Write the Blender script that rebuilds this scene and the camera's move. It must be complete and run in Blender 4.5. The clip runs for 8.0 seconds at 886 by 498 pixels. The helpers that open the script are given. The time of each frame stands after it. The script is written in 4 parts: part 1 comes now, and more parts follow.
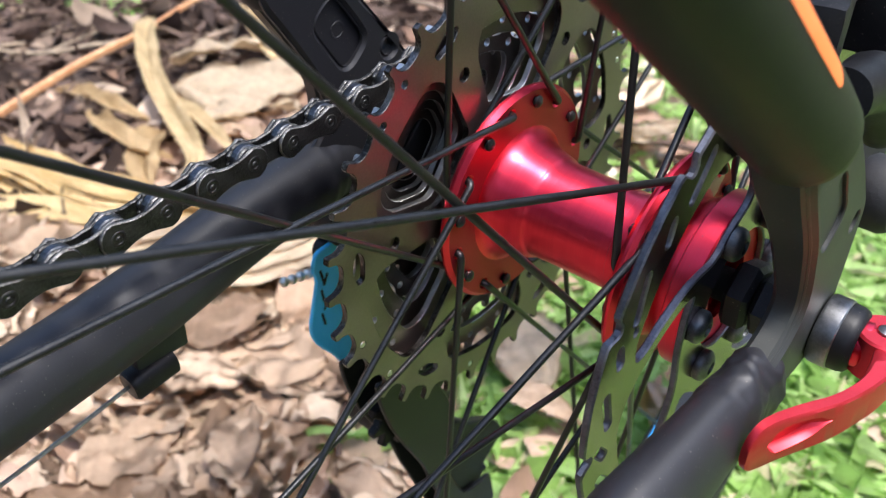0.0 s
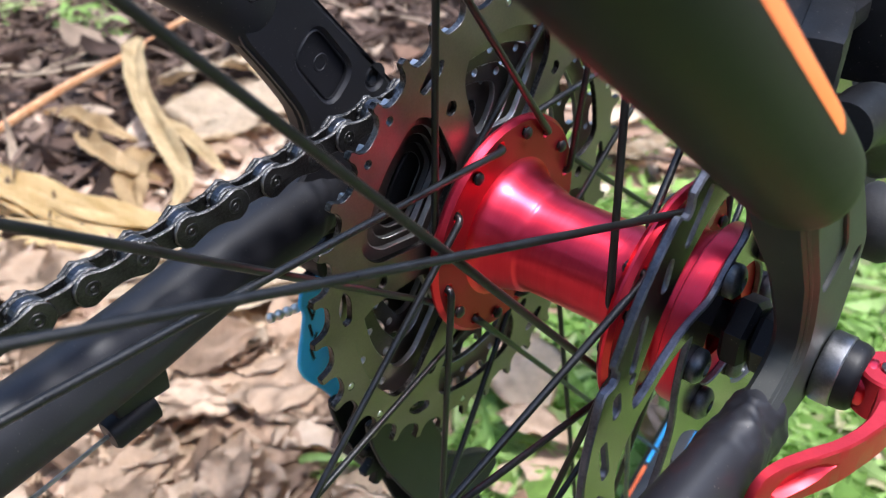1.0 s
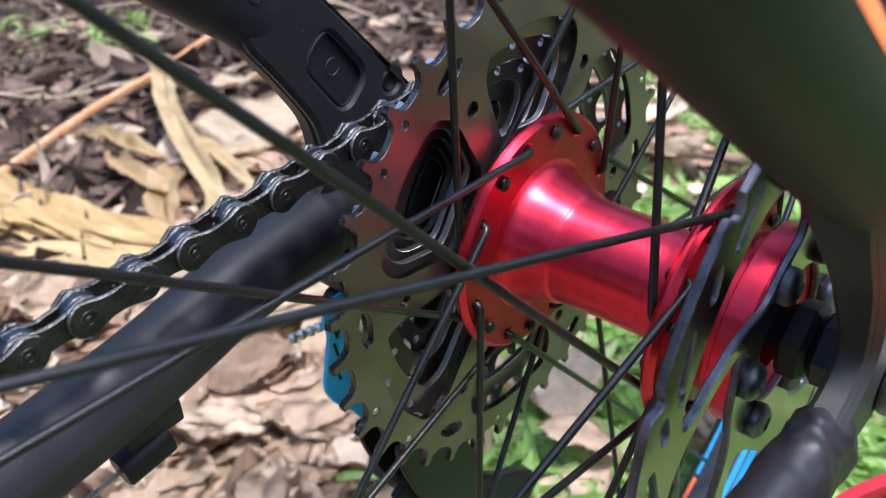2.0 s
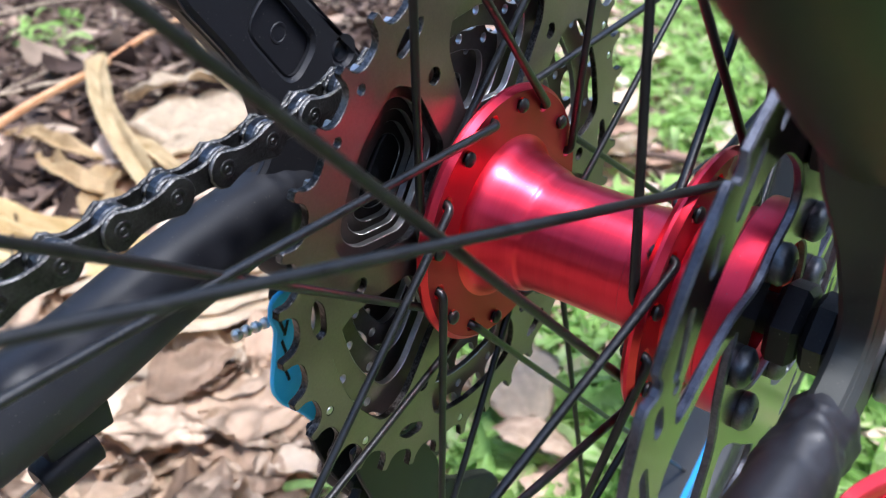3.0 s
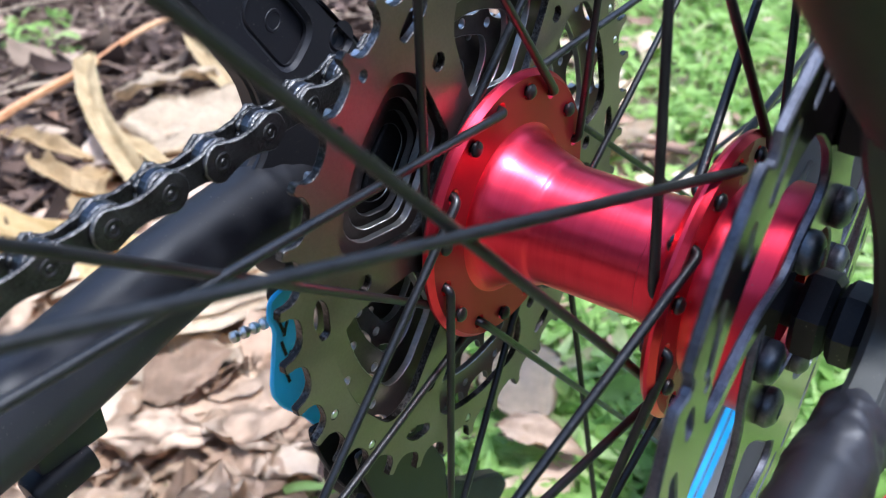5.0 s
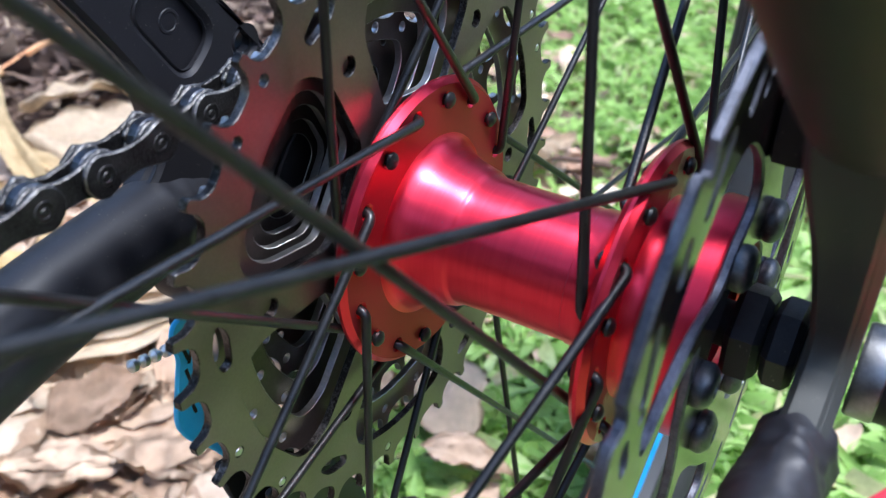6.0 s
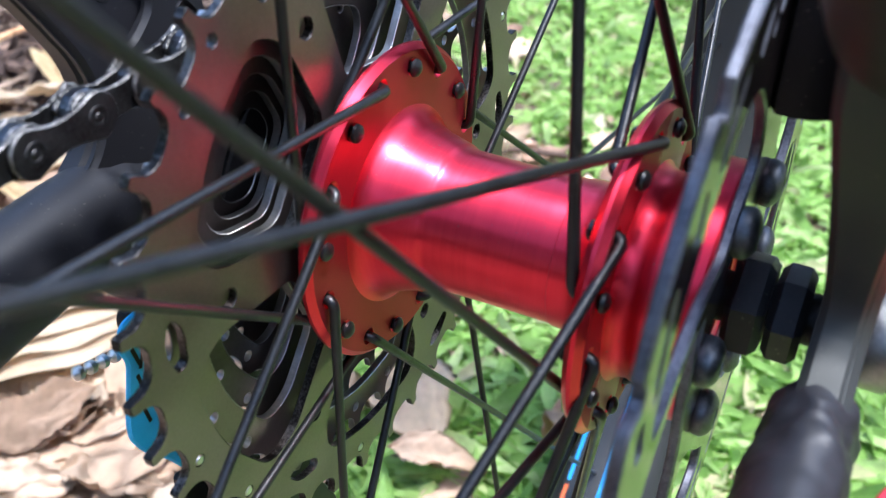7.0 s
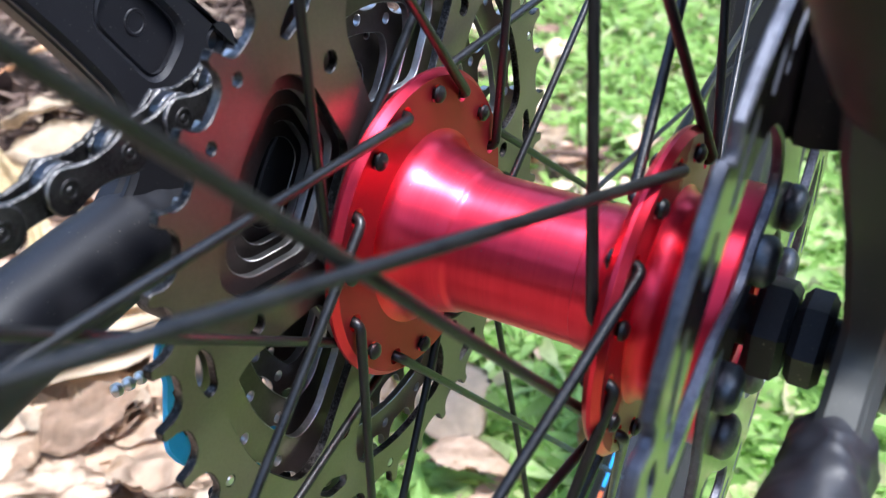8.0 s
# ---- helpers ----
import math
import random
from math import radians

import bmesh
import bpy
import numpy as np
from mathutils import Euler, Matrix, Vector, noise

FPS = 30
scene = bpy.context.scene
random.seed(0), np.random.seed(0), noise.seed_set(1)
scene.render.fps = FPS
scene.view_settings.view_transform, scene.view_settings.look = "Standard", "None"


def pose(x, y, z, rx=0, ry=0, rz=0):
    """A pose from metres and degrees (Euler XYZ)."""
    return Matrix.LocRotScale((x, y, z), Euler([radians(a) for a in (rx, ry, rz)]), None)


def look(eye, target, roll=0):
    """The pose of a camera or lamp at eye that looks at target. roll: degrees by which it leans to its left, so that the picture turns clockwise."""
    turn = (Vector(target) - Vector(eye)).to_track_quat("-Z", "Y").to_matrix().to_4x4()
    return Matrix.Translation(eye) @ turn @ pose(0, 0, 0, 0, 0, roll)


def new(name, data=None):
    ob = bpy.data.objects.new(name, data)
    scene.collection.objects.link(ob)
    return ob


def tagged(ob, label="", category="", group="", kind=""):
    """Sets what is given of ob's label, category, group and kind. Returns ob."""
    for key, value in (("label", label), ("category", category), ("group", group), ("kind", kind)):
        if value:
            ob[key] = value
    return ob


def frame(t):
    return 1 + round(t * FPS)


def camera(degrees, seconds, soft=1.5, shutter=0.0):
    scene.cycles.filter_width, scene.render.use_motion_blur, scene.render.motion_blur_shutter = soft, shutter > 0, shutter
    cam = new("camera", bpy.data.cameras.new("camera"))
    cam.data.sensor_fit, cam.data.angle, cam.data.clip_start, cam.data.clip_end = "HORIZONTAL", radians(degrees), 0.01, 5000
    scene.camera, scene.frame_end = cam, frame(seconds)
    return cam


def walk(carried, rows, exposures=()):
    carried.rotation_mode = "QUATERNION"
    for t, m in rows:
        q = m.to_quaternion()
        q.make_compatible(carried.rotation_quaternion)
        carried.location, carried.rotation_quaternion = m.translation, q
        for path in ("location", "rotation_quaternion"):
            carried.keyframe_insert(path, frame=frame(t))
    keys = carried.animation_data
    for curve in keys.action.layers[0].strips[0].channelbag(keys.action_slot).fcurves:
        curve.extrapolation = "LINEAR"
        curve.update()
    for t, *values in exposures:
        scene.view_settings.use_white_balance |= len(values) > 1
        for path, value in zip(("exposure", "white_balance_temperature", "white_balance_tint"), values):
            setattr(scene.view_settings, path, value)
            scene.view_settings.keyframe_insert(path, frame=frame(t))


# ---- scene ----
# Bike axes: the axle lies along x (drive side minus), forward is -y; the hub stands HUB metres over the ground.
HUB = 0.35
cam = camera(53.24, 8.0, soft=1.2)
cam.data.dof.use_dof, cam.data.dof.focus_distance, cam.data.dof.aperture_fstop = True, 0.21, 23.0
ROWS = [
    (0.0, 0.1103, -0.1927, 0.4912, 54.81, -1.28, 40.29),
    (0.5, 0.1069, -0.1953, 0.4916, 55.18, -1.35, 40.28),
    (1.0, 0.1051, -0.1845, 0.4929, 55.59, -0.81, 39.48),
    (1.5, 0.1044, -0.1714, 0.4978, 56.01, 1.08, 39.91),
    (1.7, 0.1031, -0.1714, 0.4936, 56.06, 2.17, 40.62),
    (2.8, 0.0852, -0.1698, 0.4703, 55.94, 1.19, 37.86),
    (3.0, 0.0870, -0.1641, 0.4693, 56.39, 0.63, 37.18),
    (3.5, 0.0830, -0.1673, 0.4674, 56.42, 1.00, 37.80),
    (4.0, 0.0843, -0.1610, 0.4656, 56.40, 1.14, 38.07),
    (4.2, 0.0806, -0.1644, 0.4629, 56.35, 1.15, 38.02),
    (5.3, 0.0801, -0.1575, 0.4656, 56.12, 1.03, 35.66),
    (5.5, 0.0815, -0.1558, 0.4686, 56.34, 0.64, 35.25),
    (6.0, 0.0750, -0.1490, 0.4572, 57.01, -0.84, 31.92),
    (6.5, 0.0745, -0.1435, 0.4524, 57.23, -0.83, 30.06),
    (7.0, 0.0665, -0.1421, 0.4455, 57.10, -0.58, 28.21),
    (7.5, 0.0604, -0.1387, 0.4435, 56.94, 0.23, 28.27),
    (8.0, 0.0691, -0.1402, 0.4515, 56.95, 1.04, 30.25),
]
EXPOSURES = [(0.0, 1.78, 6350, 11), (1.5, 1.66, 5950, 12), (3.0, 1.83, 5850, 11), (4.0, 1.86, 5850, 11), (5.5, 1.84, 5550, 10), (6.5, 1.89, 5850, 10), (7.0, 2.14, 5750, 10), (7.5, 2.16, 6550, 10), (8.0, 2.13, 5850, 10)]
walk(cam, [(t, pose(x, y, z, rx, ry, rz)) for t, x, y, z, rx, ry, rz in ROWS], EXPOSURES)

# ---- light ----
world = bpy.data.worlds.new("overcast_sky")
scene.world = world
world.use_nodes = True
wn = world.node_tree
sky = wn.nodes.new("ShaderNodeTexSky")
sky.sky_type = "NISHITA"
sky.sun_disc = False
sky.sun_elevation = radians(66)
sky.sun_rotation = radians(80)
sky.air_density, sky.dust_density, sky.ozone_density = 1.0, 2.0, 1.5
bg = wn.nodes["Background"]
bg.inputs["Strength"].default_value = 0.150
wn.links.new(sky.outputs["Color"], bg.inputs["Color"])
sun = new("sun", bpy.data.lights.new("sun", "SUN"))
sun.data.energy, sun.data.angle, sun.data.color = 1.75, radians(10), (1.0, 0.97, 0.93)
sun.matrix_world = look((1.30, 0.30, 4.0), (0, 0, 0))


# ---- materials ----
def nodes(mat):
    return mat.node_tree.nodes, mat.node_tree.links


def noise_tex(mat, scale, detail=5.0, rough=0.6, coord="Object", stretch=(1, 1, 1)):
    n, l = nodes(mat)
    tc = n.new("ShaderNodeTexCoord")
    mp = n.new("ShaderNodeMapping")
    mp.inputs["Scale"].default_value = stretch
    tx = n.new("ShaderNodeTexNoise")
    tx.inputs["Scale"].default_value = scale
    tx.inputs["Detail"].default_value = detail
    tx.inputs["Roughness"].default_value = rough
    l.new(tc.outputs[coord], mp.inputs["Vector"])
    l.new(mp.outputs["Vector"], tx.inputs["Vector"])
    return tx.outputs["Fac"]


def ramp(mat, fac, stops):
    n, l = nodes(mat)
    r = n.new("ShaderNodeValToRGB")
    while len(r.color_ramp.elements) < len(stops):
        r.color_ramp.elements.new(0.5)
    for e, (p, c) in zip(r.color_ramp.elements, stops):
        e.position = p
        e.color = (*c, 1) if len(c) == 3 else c
    l.new(fac, r.inputs["Fac"])
    return r.outputs["Color"]


def grey(v):
    return (v, v, v)


def material(name, dark, light, rough=(0.4, 0.55), metal=0.0, scale=60.0, fine=600.0, bump=0.15, depth=0.0003,
             stretch=(1, 1, 1), coat=0.0, spec=0.5, lo=0.35, hi=0.65, lathe=0.0, dust=0.0):
    """Two scales of colour and gloss variation and a fine relief."""
    mat = bpy.data.materials.new(name)
    mat.use_nodes = True
    n, l = nodes(mat)
    b = n["Principled BSDF"]
    big = noise_tex(mat, scale, 4, 0.6, stretch=stretch)
    small = noise_tex(mat, fine, 3, 0.6, stretch=stretch)
    mix = n.new("ShaderNodeMix")
    mix.data_type = "FLOAT"
    mix.inputs[0].default_value = 0.35
    l.new(big, mix.inputs[2])
    l.new(small, mix.inputs[3])
    paint = ramp(mat, mix.outputs[0], [(lo, dark), (hi, light)])
    if dust:
        # sparse pale specks of dust
        specks = ramp(mat, noise_tex(mat, 1400, 2, 0.5), [(0.70, grey(0)), (0.76, grey(dust))])
        over = n.new("ShaderNodeMix")
        over.data_type = "RGBA"
        l.new(specks, over.inputs[0])
        l.new(paint, over.inputs[6])
        over.inputs[7].default_value = (0.30, 0.26, 0.21, 1)
        paint = over.outputs[2]
    l.new(paint, b.inputs["Base Color"])
    l.new(ramp(mat, mix.outputs[0], [(0.3, grey(rough[0])), (0.7, grey(rough[1]))]), b.inputs["Roughness"])
    b.inputs["Metallic"].default_value = metal
    b.inputs["Specular IOR Level"].default_value = spec
    b.inputs["Coat Weight"].default_value = coat
    b.inputs["Coat Roughness"].default_value = 0.22
    if lathe:
        # turned on a lathe about the x axis: gloss streaks along the axle
        tg = n.new("ShaderNodeTangent")
        tg.direction_type, tg.axis = "RADIAL", "X"
        l.new(tg.outputs[0], b.inputs["Tangent"])
        b.inputs["Anisotropic"].default_value = lathe
        b.inputs["Anisotropic Rotation"].default_value = 0.25
    if bump:
        bp = n.new("ShaderNodeBump")
        bp.inputs["Strength"].default_value = bump
        bp.inputs["Distance"].default_value = depth
        l.new(small, bp.inputs["Height"])
        l.new(bp.outputs["Normal"], b.inputs["Normal"])
    return mat


def varied(name, stops, rough=0.6, scale=40.0, bump=0.3, depth=0.0006, trans=0.0, spec=0.35):
    """Colour picked per piece (Random Per Island), with blotches and veins over it."""
    mat = bpy.data.materials.new(name)
    mat.use_nodes = True
    n, l = nodes(mat)
    b = n["Principled BSDF"]
    geo = n.new("ShaderNodeNewGeometry")
    col = ramp(mat, geo.outputs["Random Per Island"], stops)
    tx = noise_tex(mat, scale, 5, 0.65)
    mx = n.new("ShaderNodeMix")
    mx.data_type = "RGBA"
    mx.blend_type = "MULTIPLY"
    mx.inputs[0].default_value = 1.0
    l.new(col, mx.inputs[6])
    l.new(ramp(mat, tx, [(0.3, grey(0.62)), (0.60, grey(1.0))]), mx.inputs[7])
    l.new(mx.outputs[2], b.inputs["Base Color"])
    b.inputs["Roughness"].default_value = rough
    b.inputs["Specular IOR Level"].default_value = spec
    bp = n.new("ShaderNodeBump")
    bp.inputs["Strength"].default_value = bump
    bp.inputs["Distance"].default_value = depth
    l.new(tx, bp.inputs["Height"])
    l.new(bp.outputs["Normal"], b.inputs["Normal"])
    if trans:
        tb = n.new("ShaderNodeBsdfTranslucent")
        l.new(mx.outputs[2], tb.inputs["Color"])
        ms = n.new("ShaderNodeMixShader")
        ms.inputs[0].default_value = trans
        l.new(b.outputs[0], ms.inputs[1])
        l.new(tb.outputs[0], ms.inputs[2])
        l.new(ms.outputs[0], n["Material Output"].inputs["Surface"])
    return mat


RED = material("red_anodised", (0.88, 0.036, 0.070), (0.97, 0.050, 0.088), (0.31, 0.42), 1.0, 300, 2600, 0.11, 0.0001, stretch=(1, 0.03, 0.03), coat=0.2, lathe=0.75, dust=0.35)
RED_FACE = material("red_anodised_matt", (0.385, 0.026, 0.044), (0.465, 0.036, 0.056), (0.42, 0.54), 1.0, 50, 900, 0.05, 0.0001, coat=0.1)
STEEL = material("nickel_plate", (0.225, 0.182, 0.178), (0.300, 0.242, 0.236), (0.37, 0.47), 1.0, 40, 1500, 0.03, 0.0001)
EDGE = material("bare_steel_edge", (0.028, 0.026, 0.024), (0.22, 0.21, 0.20), (0.3, 0.42), 1.0, 110, 1500, 0.3, 0.0003, lo=0.47, hi=0.66)
CUT_EDGE = material("machined_steel_edge", (0.38, 0.375, 0.36), (0.62, 0.61, 0.59), (0.3, 0.42), 1.0, 90, 1500, 0.2, 0.0002)
ROTOR = material("ground_steel", (0.245, 0.188, 0.20), (0.32, 0.250, 0.265), (0.13, 0.24), 1.0, 80, 1600, 0.04, 0.0001)
ROTOR_EDGE = material("dark_rotor_edge", (0.072, 0.075, 0.088), (0.21, 0.215, 0.25), (0.36, 0.5), 0.9, 160, 1600, 0.3, 0.0003)
CHAIN_EDGE = material("worn_chain_edge", (0.02, 0.02, 0.02), (0.26, 0.25, 0.24), (0.24, 0.5), 1.0, 260, 2200, 0.6, 0.0005, lo=0.40, hi=0.62)
NUT_BLACK = material("matt_black_nut", (0.010, 0.010, 0.012), (0.021, 0.021, 0.023), (0.45, 0.6), 0.0, 200, 1500, 0.25, 0.0003, spec=0.35, dust=0.6)
CHAIN = material("oily_dark_steel", (0.022, 0.021, 0.021), (0.075, 0.073, 0.072), (0.22, 0.55), 0.85, 150, 1500, 0.55, 0.0005)
ROLLER = material("worn_roller_steel", (0.06, 0.062, 0.068), (0.20, 0.205, 0.22), (0.26, 0.42), 1.0, 200, 1800, 0.3, 0.0003)
SPOKE = material("black_spoke", (0.004, 0.0042, 0.0045), (0.012, 0.0125, 0.013), (0.26, 0.38), 0.0, 150, 2200, 0.25, 0.0002, spec=0.48, dust=0.2)
FRAME_BLACK = material("matt_black_paint", (0.010, 0.010, 0.0125), (0.016, 0.016, 0.0195), (0.44, 0.56), 0.0, 30, 1500, 0.12, 0.00015, spec=0.46, dust=0.35)
OLIVE = material("olive_paint", (0.0075, 0.0088, 0.0068), (0.0105, 0.0120, 0.0092), (0.44, 0.54), 0.0, 25, 1500, 0.06, 0.0001, spec=0.24)
OLIVE_GLOSS = material("olive_gloss_paint", (0.015, 0.017, 0.015), (0.022, 0.024, 0.021), (0.46, 0.56), 0.0, 25, 1500, 0.05, 0.0001, spec=0.45, dust=0.3)
ORANGE = material("orange_decal", (0.86, 0.19, 0.045), (0.92, 0.22, 0.06), (0.4, 0.5), 0.0, 40, 900, 0.03, 0.0001)
BLUE = material("blue_anodised", (0.045, 0.49, 0.90), (0.08, 0.57, 0.96), (0.38, 0.5), 0.0, 60, 900, 0.05, 0.0001)
BLUE_DECAL = material("blue_decal", (0.03, 0.38, 0.76), (0.05, 0.44, 0.86), (0.3, 0.4), 0.0, 60, 900, 0.03, 0.0001)
BLACK_METAL = material("black_anodised", (0.004, 0.004, 0.0045), (0.009, 0.009, 0.010), (0.40, 0.52), 0.0, 120, 1200, 0.15, 0.0002, spec=0.25, dust=0.5)
RUBBER = material("black_rubber", (0.008, 0.008, 0.009), (0.018, 0.018, 0.018), (0.6, 0.75), 0.0, 90, 900, 0.3, 0.0004)
RIM_BLACK = material("rim_black", (0.016, 0.017, 0.017), (0.026, 0.027, 0.027), (0.4, 0.5), 0.0, 40, 900, 0.05, 0.0002)
BOLT = material("bolt_steel", (0.07, 0.075, 0.082), (0.16, 0.17, 0.18), (0.38, 0.5), 0.9, 200, 1500, 0.15, 0.0002)
CHROME = material("polished_steel", (0.22, 0.22, 0.225), (0.36, 0.36, 0.365), (0.30, 0.42), 1.0, 200, 1400, 0.15, 0.0002)
RIVET = material("rivet_steel", (0.55, 0.55, 0.54), (0.75, 0.75, 0.74), (0.25, 0.4), 1.0, 300, 1500, 0.1, 0.0001)
CAGE_STEEL = material("dark_cage_steel", (0.012, 0.0115, 0.011), (0.022, 0.021, 0.019), (0.36, 0.48), 0.5, 60, 1200, 0.08, 0.0001)
CRIMP = material("dull_alloy", (0.66, 0.63, 0.56), (0.86, 0.83, 0.76), (0.35, 0.5), 1.0, 300, 1800, 0.3, 0.0002, spec=0.2)
CABLE = material("cable_steel", (0.35, 0.35, 0.36), (0.55, 0.55, 0.56), (0.3, 0.45), 1.0, 300, 2500, 0.3, 0.0002)
STEEL_DARK = material("dark_carrier_alloy", (0.085, 0.072, 0.066), (0.14, 0.12, 0.11), (0.35, 0.5), 0.9, 80, 900, 0.1, 0.0001)
RED_SATIN = material("red_satin_anodised", (0.62, 0.030, 0.045), (0.72, 0.045, 0.062), (0.36, 0.48), 0.85, 60, 1200, 0.12, 0.0002, coat=0.15)


# red flange worn to bare metal in two patches near its outer face
RED_WORN = RED_FACE.copy()
RED_WORN.name = "red_anodised_worn"
wn_n, wn_l = nodes(RED_WORN)
wb = wn_n["Principled BSDF"]
old_col = wb.inputs["Base Color"].links[0].from_socket
pos = wn_n.new("ShaderNodeTexCoord").outputs["Object"]
mask = None
for place, size in (((0.0395, 0.0120, 0.0215), 0.0160), ((0.0395, -0.0125, -0.0205), 0.0150), ((0.0338, -0.0268, 0.0192), 0.0032)):
    dist = wn_n.new("ShaderNodeVectorMath")
    dist.operation = "DISTANCE"
    wn_l.new(pos, dist.inputs[0])
    dist.inputs[1].default_value = place
    rng_n = wn_n.new("ShaderNodeMapRange")
    rng_n.inputs["From Min"].default_value, rng_n.inputs["From Max"].default_value = size, size * 0.45
    rng_n.inputs["To Max"].default_value = 1.0 if size > 0.01 else 0.42
    wn_l.new(dist.outputs["Value"], rng_n.inputs["Value"])
    if mask is None:
        mask = rng_n.outputs["Result"]
    else:
        mx_n = wn_n.new("ShaderNodeMath")
        mx_n.operation = "MAXIMUM"
        wn_l.new(mask, mx_n.inputs[0])
        wn_l.new(rng_n.outputs["Result"], mx_n.inputs[1])
        mask = mx_n.outputs[0]
torn = noise_tex(RED_WORN, 230, 5, 0.7)
add_n = wn_n.new("ShaderNodeMath")
add_n.operation = "MULTIPLY_ADD"
wn_l.new(mask, add_n.inputs[0])
add_n.inputs[1].default_value = 0.9
wn_l.new(torn, add_n.inputs[2])
cut = ramp(RED_WORN, add_n.outputs[0], [(0.86, grey(0)), (0.98, grey(1))])
blend = wn_n.new("ShaderNodeMix")
blend.data_type = "RGBA"
wn_l.new(cut, blend.inputs[0])
wn_l.new(old_col, blend.inputs[6])
blend.inputs[7].default_value = (0.55, 0.40, 0.26, 1)
wn_l.new(blend.outputs[2], wb.inputs["Base Color"])
wn_l.new(ramp(RED_WORN, cut, [(0.0, grey(1.0)), (1.0, grey(0.35))]), wb.inputs["Metallic"])


# ---- mesh tools ----
def thing(name, label, category, group="", at=(0, 0, 0)):
    ob = new(name)
    ob.location = at
    return tagged(ob, label, category, group)


def part(name, bm, mat, parent, label="", smooth=True, kind=""):
    if isinstance(bm, bpy.types.Mesh):
        me = bm
    else:
        bmesh.ops.recalc_face_normals(bm, faces=bm.faces)
        me = bpy.data.meshes.new(name)
        bm.to_mesh(me)
        bm.free()
        if smooth:
            me.shade_smooth()
            me.set_sharp_from_angle(angle=radians(38))
    for m in (mat if isinstance(mat, (list, tuple)) else [mat]):
        if m.name not in me.materials:
            me.materials.append(m)
    ob = new(name, me)
    if parent:
        ob.parent = parent
    return tagged(ob, label, kind=kind)


def revolve(bm, profile, segs=48, centre=(0, 0, 0), closed=False, mat=0):
    """Turn (x, r) pairs about the x axis."""
    rings = []
    for x, r in profile:
        if r < 1e-7:
            rings.append([bm.verts.new((centre[0] + x, centre[1], centre[2]))])
        else:
            rings.append([bm.verts.new((centre[0] + x, centre[1] - r * math.sin(a), centre[2] + r * math.cos(a)))
                          for a in (2 * math.pi * i / segs for i in range(segs))])
    pairs = list(zip(rings, rings[1:])) + ([(rings[-1], rings[0])] if closed else [])
    for a, b in pairs:
        for i in range(segs):
            j = (i + 1) % segs
            if len(a) == 1 and len(b) == 1:
                continue
            vs = [a[0], b[j], b[i]] if len(a) == 1 else [a[i], a[j], b[0]] if len(b) == 1 else [a[i], a[j], b[j], b[i]]
            bm.faces.new(vs).material_index = mat
    return bm


def tube(bm, pts, radii, segs=12, cap=True, mat=0, flat=1.0, square=1.0, crease=None):
    """A tube along points; radii and flat (the squeeze along its first axis) one or one a point; square below 1 makes the section boxy."""
    pts = [Vector(p) for p in pts]
    if not isinstance(radii, (list, tuple)):
        radii = [radii] * len(pts)
    if not isinstance(flat, (list, tuple)):
        flat = [flat] * len(pts)

    def rnd(w):
        return math.copysign(abs(w) ** square, w)

    def edge(a):
        return 1.0 if crease is None else 1.0 + crease[1] * math.exp(-abs((a - crease[0] + math.pi) % (2 * math.pi) - math.pi) / crease[2])
    rings, ref = [], None
    for i, p in enumerate(pts):
        d = (pts[min(i + 1, len(pts) - 1)] - pts[max(i - 1, 0)]).normalized()
        if ref is None:
            ref = d.orthogonal().normalized() if abs(d.x) > 0.9 else Vector((1, 0, 0))
        u = (ref - d * ref.dot(d)).normalized()
        ref = u
        v = d.cross(u)
        rings.append([bm.verts.new(p + (u * rnd(math.cos(a)) * flat[i] + v * rnd(math.sin(a))) * radii[i] * edge(a))
                      for a in (2 * math.pi * k / segs for k in range(segs))])
    for a, b in zip(rings, rings[1:]):
        for k in range(segs):
            bm.faces.new((a[k], a[(k + 1) % segs], b[(k + 1) % segs], b[k])).material_index = mat
    if cap:
        bm.faces.new(rings[0][::-1]).material_index = mat
        bm.faces.new(rings[-1]).material_index = mat
    return bm


def smooth_path(pts, steps=6):
    """Catmull-Rom through points."""
    pts = [Vector(p) for p in pts]
    out = []
    for i in range(len(pts) - 1):
        a, b, c, d = pts[max(i - 1, 0)], pts[i], pts[i + 1], pts[min(i + 2, len(pts) - 1)]
        for k in range(steps):
            t = k / steps
            out.append(0.5 * (2 * b + (c - a) * t + (2 * a - 5 * b + 4 * c - d) * t * t + (3 * b - a - 3 * c + d) * t ** 3))
    return out + [pts[-1]]


def area2(loop):
    return sum(a[0] * b[1] - b[0] * a[1] for a, b in zip(loop, loop[1:] + loop[:1]))


def inset(loop, c):
    """Move a closed loop of (y, z) inwards (for an outline) by c."""
    out = []
    n = len(loop)
    for i in range(n):
        a, p, b = Vector(loop[i - 1]), Vector(loop[i]), Vector(loop[(i + 1) % n])
        d1, d2 = (p - a), (b - p)
        d1 = d1.normalized() if d1.length > 1e-9 else d2.normalized()
        d2 = d2.normalized() if d2.length > 1e-9 else d1
        n1, n2 = Vector((-d1.y, d1.x)), Vector((-d2.y, d2.x))
        m = n1 + n2
        m = m.normalized() if m.length > 1e-6 else n1
        out.append(tuple(p + m * c / max(m.dot(n1), 0.5)))
    return out


